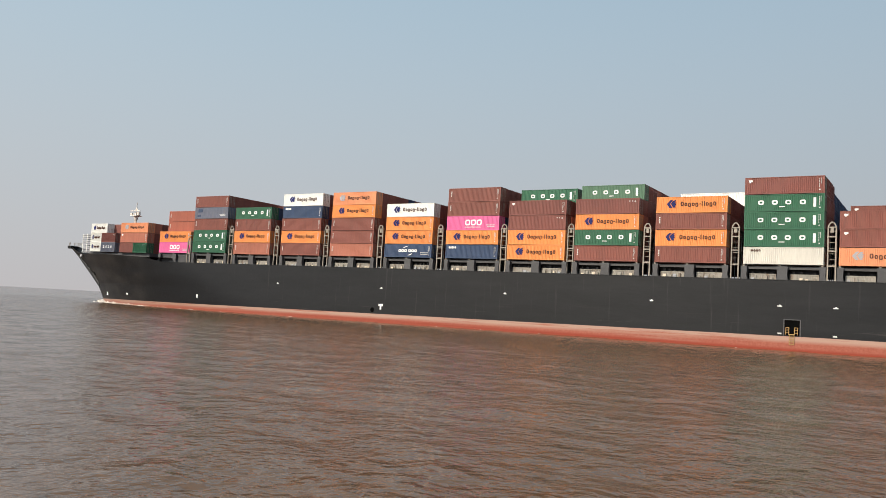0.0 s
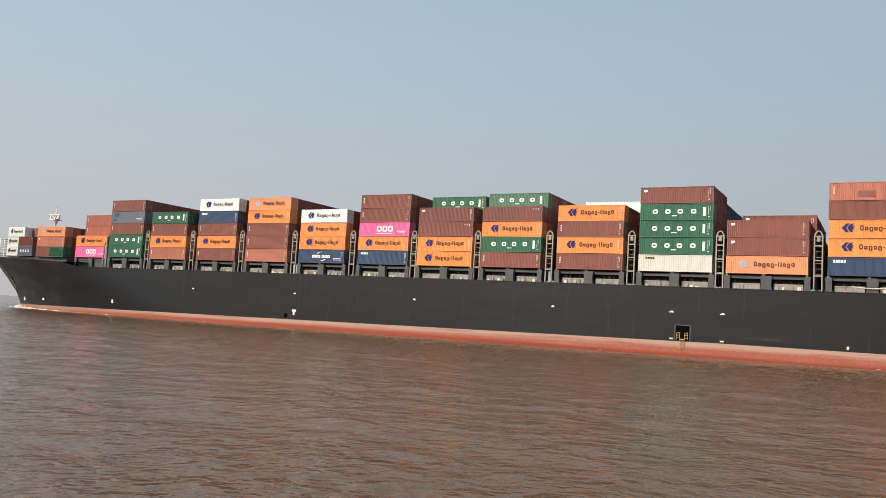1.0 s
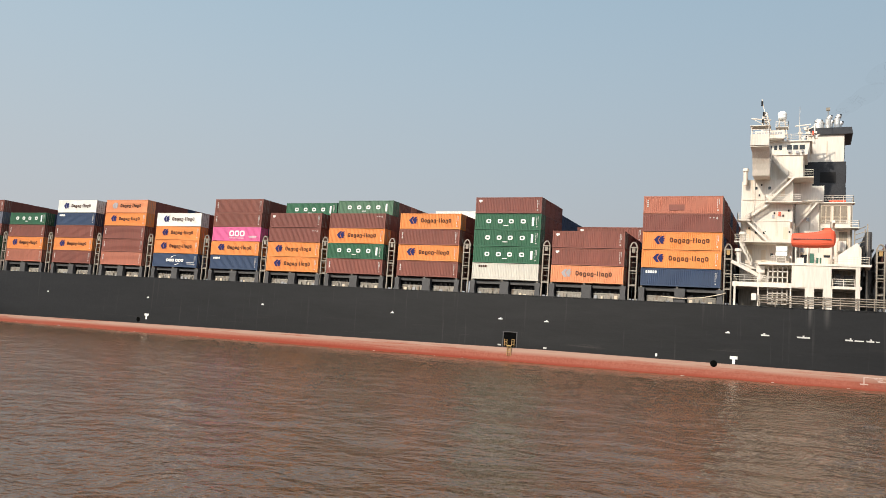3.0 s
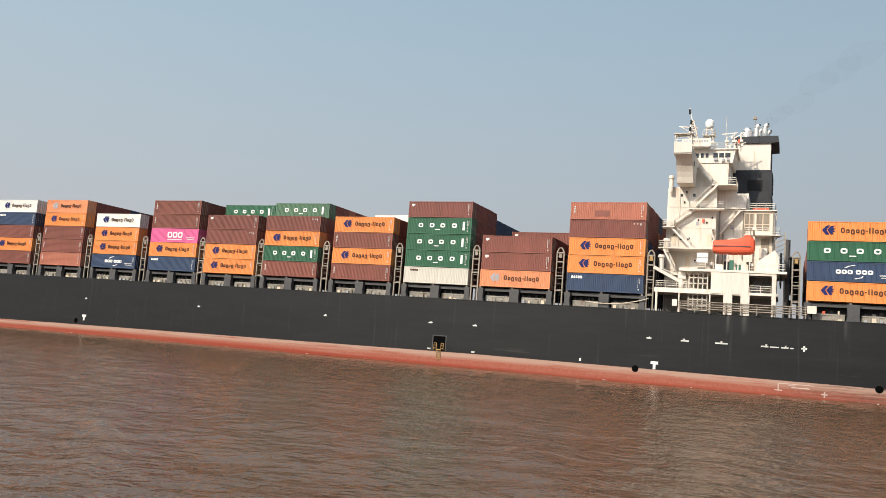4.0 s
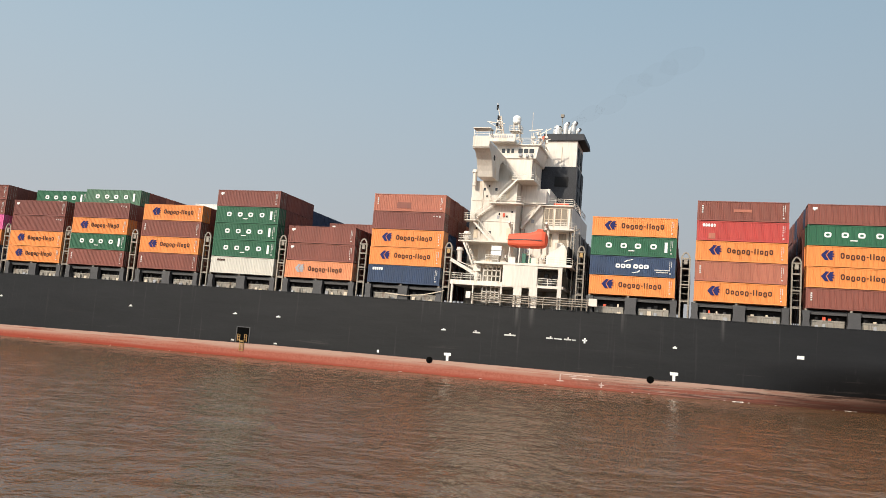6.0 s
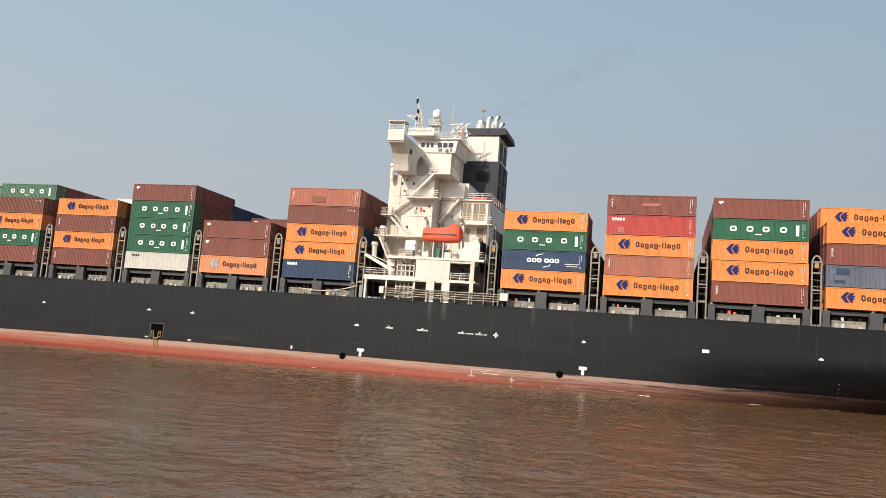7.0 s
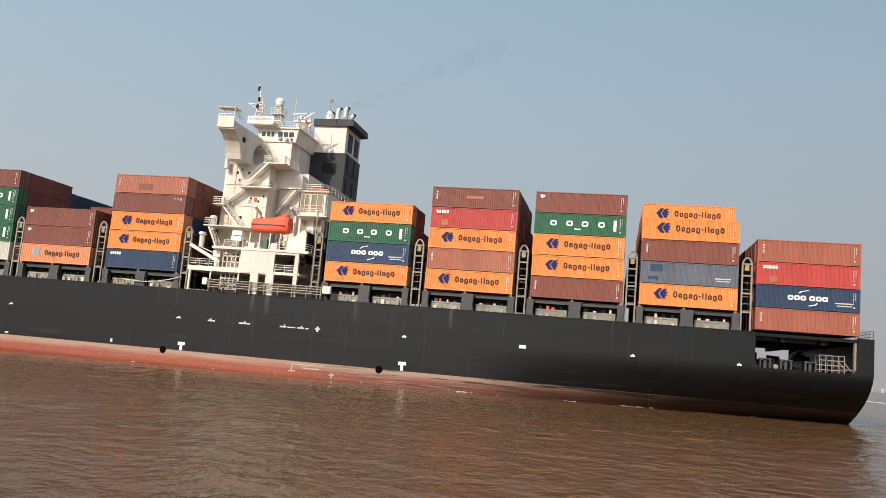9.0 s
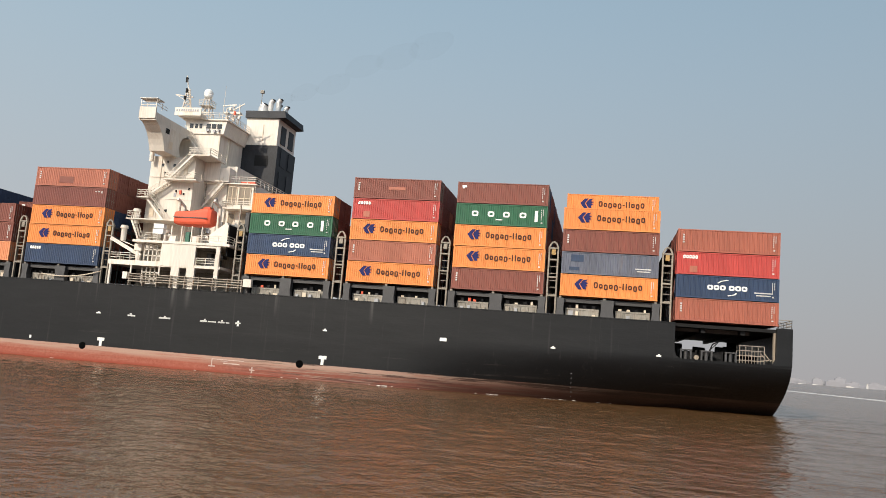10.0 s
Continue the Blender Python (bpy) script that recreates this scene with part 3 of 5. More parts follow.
def corrugated():
    """Near and far side walls and the roof of a forty-foot box, with trapezoid ribs."""
    bm = bmesh.new()
    xs = []
    n = 40
    x0, pitch = 0.16, (LONG - 0.32) / n
    for i in range(n):
        a = x0 + i * pitch
        xs += [(a, 0.0), (a + pitch * 0.30, 0.0), (a + pitch * 0.46, 1.0), (a + pitch * 0.84, 1.0)]
    xs.append((LONG - 0.16, 0.0))
    for y, out in ((0.055, 1), (WIDE - 0.055, -1)):
        lo = [bm.verts.new((x, y + out * 0.05 * d - out * 0.025, 0.14)) for x, d in xs]
        hi = [bm.verts.new((x, y + out * 0.05 * d - out * 0.025, TALL - 0.1)) for x, d in xs]
        for i in range(len(xs) - 1):
            bm.faces.new((lo[i], lo[i + 1], hi[i + 1], hi[i]))
    for z in (0.13, TALL - 0.05):
        bm.faces.new([bm.verts.new(p) for p in ((0.1, 0.06, z), (LONG - 0.1, 0.06, z), (LONG - 0.1, WIDE - 0.06, z), (0.1, WIDE - 0.06, z))])
    bm.faces.new([bm.verts.new(p) for p in ((0.08, 0.06, 0.1), (0.08, WIDE - 0.06, 0.1), (0.08, WIDE - 0.06, TALL - 0.1), (0.08, 0.06, TALL - 0.1))])
    return bm


def framing():
    bm = bmesh.new()
    for x in (0.0, LONG - 0.16):
        for y in (0.0, WIDE - 0.16):
            box(bm, x, x + 0.16, y, y + 0.16, 0.0, TALL)
    for y in (0.0, WIDE - 0.1):
        box(bm, 0.16, LONG - 0.16, y + 0.005, y + 0.095, 0.03, 0.17)
        box(bm, 0.16, LONG - 0.16, y + 0.01, y + 0.09, TALL - 0.13, TALL - 0.02)
    for x in (0.005, LONG - 0.115):
        box(bm, x, x + 0.11, 0.16, WIDE - 0.16, 0.02, 0.18)
        box(bm, x, x + 0.11, 0.16, WIDE - 0.16, TALL - 0.14, TALL - 0.01)
    return bm


def door_leaf():
    bm = bmesh.new()
    box(bm, LONG - 0.09, LONG - 0.03, 0.17, WIDE / 2 - 0.01, 0.19, TALL - 0.15)
    for i in range(5):
        z = 0.4 + 0.5 * i
        box(bm, LONG - 0.04, LONG - 0.012, 0.22, WIDE / 2 - 0.06, z, z + 0.26)
    return bm


def lock_rod():
    bm = bmesh.new()
    rod(bm, (LONG + 0.005, 0, 0.1), (LONG + 0.005, 0, TALL - 0.08), 0.03, n=6)
    bar(bm, (LONG + 0.01, 0, 1.15), (LONG + 0.01, 0.26, 1.2), 0.05)
    return bm


def castings(bm):
    for x in (-0.008, LONG - 0.17):
        for y in (-0.008, WIDE - 0.155):
            for z in (-0.008, TALL - 0.11):
                box(bm, x, x + 0.178, y, y + 0.163, z, z + 0.118)
    return bm


def plain_container():
    """A box of the inner rows: ribbed ends, door leaves and rails in one shell."""
    bm = bmesh.new()
    box(bm, 0.03, LONG - 0.05, 0.03, WIDE - 0.03, 0.02, TALL - 0.03)
    for y in (0.0, WIDE - 0.13):
        for x in (0.0, LONG - 0.13):
            box(bm, x, x + 0.13, y, y + 0.13, 0.0, TALL)
    for z in (0.02, TALL - 0.16):
        box(bm, LONG - 0.09, LONG - 0.01, 0.13, WIDE - 0.13, z, z + 0.14)
    for y in (0.18, WIDE / 2 + 0.02):
        for i in range(4):
            box(bm, LONG - 0.06, LONG - 0.025, y, y + 0.98, 0.3 + 0.62 * i, 0.72 + 0.62 * i)
    for y in (0.42, 0.9, 1.5, 2.0):
        box(bm, LONG - 0.03, LONG + 0.02, y, y + 0.06, 0.1, TALL - 0.1)
    return bm


ME = {
    "wall": mesh_of("body", corrugated(), PAINT["brown"]),
    "frame": mesh_of("corner_frame", castings(framing()), PAINT["brown"]),
    "door": mesh_of("door", door_leaf(), PAINT["brown"]),
    "rod": mesh_of("lock_rod", lock_rod(), LASH),
    "plain": mesh_of("container", plain_container(), PAINT["brown"]),
}


def sign_mesh(name, mat, *outlines, y=-0.02, deep=0.06):
    """Raised flat shapes; a pair of outlines makes a ring."""
    bm = bmesh.new()
    for o in outlines:
        if isinstance(o, tuple):
            rings = [[bm.verts.new((x, yy, z)) for x, z in line] for line in o for yy in (y, y + deep)]
            n = len(rings[0])
            for a, c in ((0, 2), (0, 1), (2, 3)):
                for k in range(n):
                    bm.faces.new((rings[a][k], rings[a][(k + 1) % n], rings[c][(k + 1) % n], rings[c][k]))
        else:
            prism(bm, o, y, y + deep)
    return mesh_of(name, bm, mat)


def loop(x0, x1, z0, z1, stroke):
    """A rounded ring: outer and inner outline."""
    out = []
    for d in (0.0, stroke):
        rx, rz, cx, cz = (x1 - x0) / 2 - d, (z1 - z0) / 2 - d, (x0 + x1) / 2, (z0 + z1) / 2
        line = []
        for k in range(12):
            a = 2 * math.pi * (k + 0.5) / 12
            line.append((cx + rx * math.copysign(abs(math.cos(a)) ** 0.6, math.cos(a)), cz + rz * math.copysign(abs(math.sin(a)) ** 0.6, math.sin(a))))
        out.append(line)
    return tuple(out)


def rect(x0, x1, z0, z1):
    return [(x0, z0), (x1, z0), (x1, z1), (x0, z1)]


def word(x0, x1, z0, z1, rhythm, gap=0.28, stroke=0.12):
    """Plain rings and bars in the rhythm of a word: each one's width and height (negative: hangs below)."""
    total = sum(w for w, _ in rhythm) + gap * (len(rhythm) - 1)
    k = (x1 - x0) / total
    out, x = [], x0
    for w, h in rhythm:
        top = z0 + (z1 - z0) * abs(h)
        if abs(h) < 0.5:
            out.append(rect(x, x + w * k, z0 + 0.26, z0 + 0.38))
        elif w < 0.5:
            out.append(rect(x, x + stroke, z0, top))
        else:
            out.append(loop(x, x + w * k, z0 - (0.18 if h < 0 else 0), top, stroke))
        x += (w + gap) * k
    return out


def wings(x0, z0, s):
    """An emblem of two plain wing shapes, one behind the other."""
    back = [(0.0, 0.5), (0.46, 1.0), (0.78, 1.0), (0.44, 0.52), (0.74, 0.0), (0.38, 0.0)]
    front = [(0.54, 0.52), (0.86, 0.93), (1.22, 1.0), (1.06, 0.74), (1.32, 0.64), (1.08, 0.52), (1.30, 0.36), (1.05, 0.30), (1.14, 0.04), (0.84, 0.04)]
    return [[(x0 + s * u, z0 + s * v) for u, v in line] for line in (back, front)]


HL = [(1.0, 1.0), (0.9, 0.72), (0.95, -0.72), (0.9, 0.72), (0.95, -0.72), (0.5, 0.42), (0.45, 1.0), (0.3, 1.0), (0.95, 0.72), (0.9, -0.72), (0.95, 0.88)]
SIGNS = {
    "wing": sign_mesh("emblem", SIGN_BLUE, *wings(1.8, 0.92, 1.34)),
    "wing_grey": sign_mesh("emblem", SIGN_GREY, *wings(1.8, 0.92, 1.34)),
    "long_word": sign_mesh("lettering", SIGN_DARK, *word(4.25, 10.3, 1.2, 1.98, HL, 0.3, 0.15)),
    "block": sign_mesh("sign_block", SIGN_WHITE, loop(0.04, 0.94, 1.14, 1.9, 0.22)),
    "upright": sign_mesh("upright_bar", SIGN_WHITE, rect(10.55, 10.95, 0.72, 2.2)),
    "underline": sign_mesh("underline", SIGN_WHITE, rect(5.4, 6.3, 0.72, 0.86)),
    "tall_block": sign_mesh("sign_block", SIGN_WHITE, loop(0.0, 1.2, 0.95, 2.15, 0.27)),
    "baseline": sign_mesh("underline", SIGN_WHITE, rect(4.35, 8.1, 0.55, 0.66)),
    "arc_word": sign_mesh("lettering", SIGN_WHITE, *[loop(x, x + 0.68, 1.12, 1.74, 0.2) for x in (3.75, 4.5, 5.25, 6.3, 7.05, 7.8)]),
    "arc": sign_mesh("arc", SIGN_WHITE, [(4.9, 2.0), (5.3, 2.28), (6.1, 2.45), (6.3, 2.4), (5.5, 2.22), (5.1, 1.98)], [(7.3, 0.85), (7.1, 0.62), (6.3, 0.42), (6.1, 0.5), (6.9, 0.68), (7.15, 0.88)]),
    "small_lines": sign_mesh("small_print", SIGN_PALE, rect(9.3, 11.3, 0.95, 1.1), rect(9.5, 11.2, 0.65, 0.78)),
    "code_right": sign_mesh("number_code", SIGN_PALE, *[rect(11.36, 11.45, 0.95 + 0.25 * i, 1.12 + 0.25 * i) for i in range(6)], rect(11.62, 11.68, 1.5, 2.4), rect(11.38, 11.6, 0.5, 0.68)),
    "code_left": sign_mesh("number_code", SIGN_PALE, *[rect(0.58, 0.8, 1.1 + 0.3 * i, 1.3 + 0.3 * i) for i in range(4)]),
    "mark_left": sign_mesh("corner_mark", SIGN_WHITE, rect(0.6, 1.2, 2.1, 2.4), rect(0.72, 0.95, 1.95, 2.1)),
    "dots": sign_mesh("number_code", SIGN_PALE, rect(10.3, 10.5, 2.2, 2.36), rect(10.8, 11.0, 2.2, 2.36), rect(11.3, 11.5, 2.05, 2.36)),
    "name_small": sign_mesh("lettering", SIGN_WHITE, *word(0.75, 2.5, 2.0, 2.45, [(1, 1)] * 5, 0.25)),
    "name_dark": sign_mesh("lettering", SIGN_DARK, *word(1.2, 2.7, 2.1, 2.45, [(1, 1)] * 4, 0.25)),
    "patch": sign_mesh("repainted_patch", PAINT["brown"], rect(4.0, 6.4, 0.55, 1.5), y=0.0, deep=0.04),
    "patch_pale": sign_mesh("repainted_patch", PAINT["salmon"], rect(4.9, 7.3, 1.3, 1.7), y=0.0, deep=0.04),
    "patch_navy": sign_mesh("repainted_patch", PAINT["navy"], rect(1.2, 2.8, 1.6, 2.5), rect(1.0, 2.3, 0.5, 0.9), y=0.0, deep=0.04),
    "patch_red": sign_mesh("repainted_patch", PAINT["salmon"], rect(1.6, 2.5, 0.3, 1.1), y=0.0, deep=0.04),
}
SPREAD = {"block": (2.1, 4.25, 6.3, 8.5), "tall_block": (4.35, 5.7, 7.05)}
KINDS = {
    "H": ("orange", ("wing", "long_word", "code_right"), "orange steel shipping container with blue winged emblem"),
    "h": ("pale_orange", ("wing_grey", "long_word"), "faded orange shipping container with grey winged emblem"),
    "U": ("green", ("block", "underline", "upright", "code_right"), "dark green shipping container with white block lettering"),
    "u": ("grey_green", ("block", "underline", "upright"), "faded green shipping container with white block lettering"),
    "B": ("brown", ("code_left", "code_right"), "red-brown corrugated steel shipping container"),
    "b": ("brown", ("mark_left", "code_right"), "red-brown corrugated container with a small white mark"),
    "D": ("dark_brown", ("dots",), "dark brown corrugated steel shipping container"),
    "d": ("dark_brown", ("mark_left", "code_right"), "dark brown corrugated container with a small white mark"),
    "S": ("salmon", ("code_left", "code_right"), "faded red-brown corrugated shipping container"),
    "T": ("rust", ("code_left", "code_right"), "rust red corrugated steel shipping container"),
    "g": ("blue_grey", ("block",), "dark grey short container with white block lettering"),
    "s": ("salmon", ("code_left", "code_right", "patch"), "faded red-brown container with a repainted patch"),
    "p": ("brown", ("code_left", "code_right", "patch_pale"), "red-brown container with a pale repainted patch"),
    "R": ("red", ("name_small", "code_right", "patch_red"), "bright red shipping container with small white lettering"),
    "r": ("salmon", ("mark_left", "code_right"), "faded red shipping container with a corner mark"),
    "N": ("navy", ("arc_word", "arc", "small_lines", "code_right"), "navy blue shipping container with white lettering and arcs"),
    "n": ("navy", ("name_small", "code_right"), "navy blue corrugated shipping container"),
    "W": ("white", ("wing", "long_word"), "white shipping container with blue winged emblem"),
    "w": ("white", (), "plain white shipping container"),
    "C": ("cream", ("name_dark",), "cream white corrugated shipping container"),
    "P": ("pink", ("tall_block", "baseline", "small_lines"), "magenta pink shipping container with white block lettering"),
    "G": ("blue_grey", ("patch_navy", "small_lines"), "weathered blue-grey container with repainted navy patches"),
    "V": ("green", (), "plain green shipping container"),
    "O": ("orange", (), "plain orange shipping container"),
}
# each bay: forward end, bottom, near side, the near stack from the bottom up, rows across, and what the inner rows differ by
BAYS = [
    (-231.3, 14.7, 150.0, "", 0, {}),
    (-209.6, 14.2, 145.0, "Drh", 11, {}),
    (-185.6, 14.0, 140.2, "PH", 15, {1: 4}),
    (-169.9, 14.1, 138.2, "UUBGB", 16, {}),
    (-154.8, 13.86, 138.2, "SHBU", 16, {}),
    (-138.9, 13.86, 138.2, "BHBnW", 16, {4: 4}),
    (-123.6, 13.86, 138.2, "SBBHh", 16, {}),
    (-108.1, 13.86, 138.2, "NHHW", 16, {}),
    (-92.5, 13.86, 138.2, "nHPBB", 16, {}),
    (-78.1, 13.88, 138.2, "HHDd", 16, {2: 5}),
    (-64.0, 13.88, 138.2, "BUHD", 16, {1: 5}),
    (-48.7, 13.88, 138.2, "BHBH", 16, {6: 5}),
    (-33.7, 13.88, 138.2, "CUUUd", 16, {}),
    (-19.25, 13.88, 138.2, "hbb", 16, {6: 4}),
    (-4.3, 13.88, 138.2, "nHHDs", 16, {}),
    (31.05, 14.1, 138.2, "HNUH", 16, {3: 3}),
    (45.9, 13.95, 138.2, "HSHRp", 16, {7: 4}),
    (60.45, 13.86, 138.2, "BHHUb", 16, {}),
    (74.8, 13.86, 138.2, "HGBH", 16, {2: 5}),
    (89.2, 11.72, 138.2, "TNRT", 16, {}),
]
INNER = ["brown", "dark_brown", "brown", "dark_brown", "brown", "navy", "brown", "dark_brown", "dark_brown", "brown", "dark_brown", "brown", "salmon", "dark_brown"]


def container(kind, m, group):
    colour, signs, label = KINDS[kind]
    paint = PAINT[colour]
    c = tagged(new("shipping_container"), label, "container", group)
    shared("body", ME["wall"], paint, c)
    shared("corner_frame", ME["frame"], paint, c)
    for dy in (0.0, WIDE / 2 - 0.16):
        d = shared("door", ME["door"], paint, c, pose(0, dy, 0))
        for ry in (0.38, 0.82):
            shared("lock_rod", ME["rod"], None, d, pose(0, ry, 0))
    for s in signs:
        if s in SPREAD:
            for x in SPREAD[s]:
                shared("sign_block", SIGNS[s], None, c, pose(x, 0, 0))
            continue
        print_ob = shared(SIGNS[s].name.split(".")[0], SIGNS[s], None, c)
        if print_ob.name.startswith(("lettering", "number_code", "small_print", "emblem", "arc", "repainted")):
            tagged(print_ob, kind="stuff")
    return rides(c, m)


def plain(colour, m, label):
    ob = new("shipping_container", ME["plain"])
    ob.material_slots[0].link = "OBJECT"
    ob.material_slots[0].material = PAINT[colour]
    return rides(tagged(ob, label, "container", "containers of the inner rows"), m)


STACKED = []  # boxes deep inside the stacks: colour and place


def deep_stacks():
    """All that lies behind the outer rows, as one mesh."""
    src = ME["plain"]
    co = np.array([v.co[:] for v in src.vertices])
    fa = [tuple(p.vertices) for p in src.polygons]
    names = sorted({c for c, _ in STACKED})
    verts, faces, mats = [], [], []
    for colour, m in STACKED:
        base = len(verts)
        verts += (co + np.array(m.translation)).tolist()
        faces += [tuple(i + base for i in f) for f in fa]
        mats += [names.index(colour)] * len(fa)
    me = bpy.data.meshes.new("stacked_containers")
    me.from_pydata(verts, [], faces)
    for c in names:
        me.materials.append(PAINT[c])
    me.polygons.foreach_set("material_index", mats)
    return rides(tagged(new("stacked_containers", me), "many mixed brown, orange and blue containers stacked inboard", "containers", kind="stuff"))


rng = random.Random(11)
SPECIAL = {(9, 2, 4): "U", (10, 1, 4): "u", (11, 6, 4): "w", (18, 2, 4): "H", (2, 1, 3): "T", (2, 1, 2): "T", (13, 6, 3): "b"}
for bi, (bx, bz, by, near, rows, changes) in enumerate(BAYS):
    for row in range(rows):
        tiers = len(near)
        for r in sorted(changes):
            if row >= r:
                tiers = changes[r]
        for tier in range(tiers):
            jog = rng.uniform(-0.05, 0.05)
            m = pose(bx + jog, by + 2.5 * row + rng.uniform(-0.015, 0.015), bz + TIER * tier * (0.9 if bi == 12 and row >= 5 else 1))
            if row == 0 and tier < len(near):
                container(near[tier], m, "containers of the near row")
            elif (bi, row, tier) in SPECIAL:
                container(SPECIAL[(bi, row, tier)], m, "containers of the inner rows")
            elif tier >= tiers - 3 or row < 3 or row == rows - 1:
                colour = rng.choice(INNER) if not (bi == 12 and row >= 5) else "navy"
                if row > 3 or tier < tiers - 2:
                    STACKED.append((colour, m))
                    continue
                plain(colour, m, "%s corrugated steel shipping container stacked inboard" % {"salmon": "faded red", "dark_brown": "dark brown", "navy": "navy blue"}.get(colour, colour))
# short boxes on the fore ship
for i in range(3):
    container("W", pose(-231.4, 150.0, 14.7 + TIER * i), "short containers on the fore ship").scale.x = 0.66 if i == 2 else 0.44
for k, kind in enumerate("gD"):
    container(kind, pose(-225.9, 150.0, 14.7 + TIER * k), "short containers on the fore ship").scale.x = 0.56
for row in range(1, 6):
    for k in range(3):
        plain(("dark_brown", "brown", "navy")[(row + k) % 3], pose(-231.4, 150.0 + 2.5 * row, 14.7 + TIER * k), "brown container stacked on the fore ship")
for row in range(3):
    for k in range(2):
        rack = rides(tagged(new("flat_rack"), "pale stacked flat rack on the fore ship", "rack", "flat racks on the fore ship"), pose(-240.0, 153.0 + 2.6 * row, 14.5 + 3.1 * k))
        for z in (0.0, 0.6, 1.2, 1.8, 2.4):
            boxes("rack_bed", SIGN_GREY, rack, (0.0, 4.6, 0.0, 2.4, z, z + 0.32))
        for x in (0.05, 2.2, 4.35):
            boxes("rack_post", PAINT["white"], rack, (x, x + 0.2, -0.04, 0.2, 0.0, 2.9))
container("V", pose(-203.4, 144.93, 14.2), "short containers on the fore ship").scale.x = 0.5
deep_stacks()
# ---- hatch edge: posts, coaming panels, lashing bridges ----
for bi, (bx, bz, by, near, rows, _) in enumerate(BAYS[2:19]):
    y = by + 0.15
    for x0, x1 in ((bx - 0.25, bx + 0.55), (bx + 5.35, bx + 6.85), (bx + LONG - 0.5, bx + LONG + 0.3)):
        bm = bmesh.new()
        prism(bm, [(x0 - 0.15, 11.3), (x1 + 0.15, 11.3), (x1, 12.2), (x1 + 0.1, bz - 0.28), (x0 - 0.1, bz - 0.28), (x0, 12.2)], y, y + 0.9)
        part("stanchion", bm, STEEL, ship)
        boxes("twist_lock", LASH, ship, (x0 + 0.2, x0 + 0.5, y - 0.02, y + 0.3, bz - 0.27, bz - 0.03))
    boxes("stack_beam", STEEL, ship, (bx - 0.2, bx + LONG + 0.2, y + 0.5, y + 0.95, bz - 0.75, bz - 0.25))
    for x0, x1 in ((bx + 0.9, bx + 5.0), (bx + 7.2, bx + 11.4)):
        bm = bmesh.new()
        box(bm, x0, x1, y + 1.0, y + 1.3, 10.9, 12.35)
        box(bm, x0 - 0.05, x1 + 0.05, y + 0.9, y + 1.0, 12.2, 12.4)
        k = 4
        for i in range(k + 1):
            x = x0 + (x1 - x0) * i / k
            box(bm, x - 0.05, x + 0.05, y + 0.9, y + 1.0, 10.9, 12.2)
        part("coaming_panel", bm, COAMING, ship)
        for i in range(4):
            x = x0 + 0.1 + i + rng.uniform(0.0, 0.4)
            boxes("lashing_gear", rng.choice((DARK, DARK, STEEL, STEEL, BUFF, DARK, BOAT_ORANGE)) if bi > 12 else DARK, ship, (x, x + rng.uniform(0.2, 0.5), y + 0.92, y + 1.15, 12.42, 12.42 + rng.uniform(0.15, 0.5)))
            boxes("bin", rng.choice((COAMING, LASH, SIGN_GREY, BUFF)), ship, (x, x + rng.uniform(0.3, 0.6), y + 0.7, y + 0.88, 11.3, 11.5 + rng.uniform(0.1, 0.6)))
    # near-black sheet closing the space behind the coaming panels
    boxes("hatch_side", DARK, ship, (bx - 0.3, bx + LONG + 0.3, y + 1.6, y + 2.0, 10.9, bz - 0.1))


def lashing_bridge(x, base, top, broad=1.35):
    """A ladder-like end frame with round head, and the dark cross-ship lattice behind it."""
    y = SIDE + 0.35
    bm = bmesh.new()
    for dx in (-broad / 2, broad / 2 - 0.2):
        box(bm, x + dx, x + dx + 0.2, y, y + 0.3, base - 2.4, top - 1.0)
    for z in (base + 0.1, base + 2.5, base + 4.8, top - 1.0):
        box(bm, x - broad / 2, x + broad / 2, y + 0.01, y + 0.49, z, z + 0.2)
    head = [(-0.5, -1.05), (-0.45, -0.7), (-0.27, -0.28), (-0.12, -0.1), (0.12, -0.1), (0.27, -0.28), (0.45, -0.7), (0.5, -1.05)]
    for (u, v), (p, q) in zip(head, head[1:]):
        bar(bm, (x + 0.88 * broad * u, y + 0.15, top + v), (x + 0.88 * broad * p, y + 0.15, top + q), 0.3, 0.2)
    for k in range(7):
        z = base + 0.4 + 0.9 * k
        bar(bm, (x - broad / 2 + 0.2, y + 0.32, z), (x + broad / 2 - 0.2, y + 0.32, z), 0.07)
    b = part("lashing_bridge", bm, LASH, ship, "grey steel lashing bridge with round-headed end frame")
    bm = bmesh.new()
    for row in range(1, 16):
        yy = y + 2.5 * row
        for dx in (-0.5, 0.5):
            box(bm, x + dx - 0.06, x + dx + 0.06, yy - 0.06, yy + 0.06, base - 2.4, top - 1.0)
    for z in (base + 2.5, base + 4.8, top - 1.2):
        box(bm, x - 0.6, x + 0.6, y + 0.5, 176.5, z, z + 0.12)
    part("cross_frame", bm, STEEL, b)
    boxes("lamp_box", YELLOW if x in (8.85, 29.6) or x > 70 else LASH, b, (x - 0.25, x + 0.25, y + 0.02, y + 0.4, top - 1.75, top - 1.05))


def gap_after(i):
    return (BAYS[i][0] + LONG + BAYS[i + 1][0]) / 2


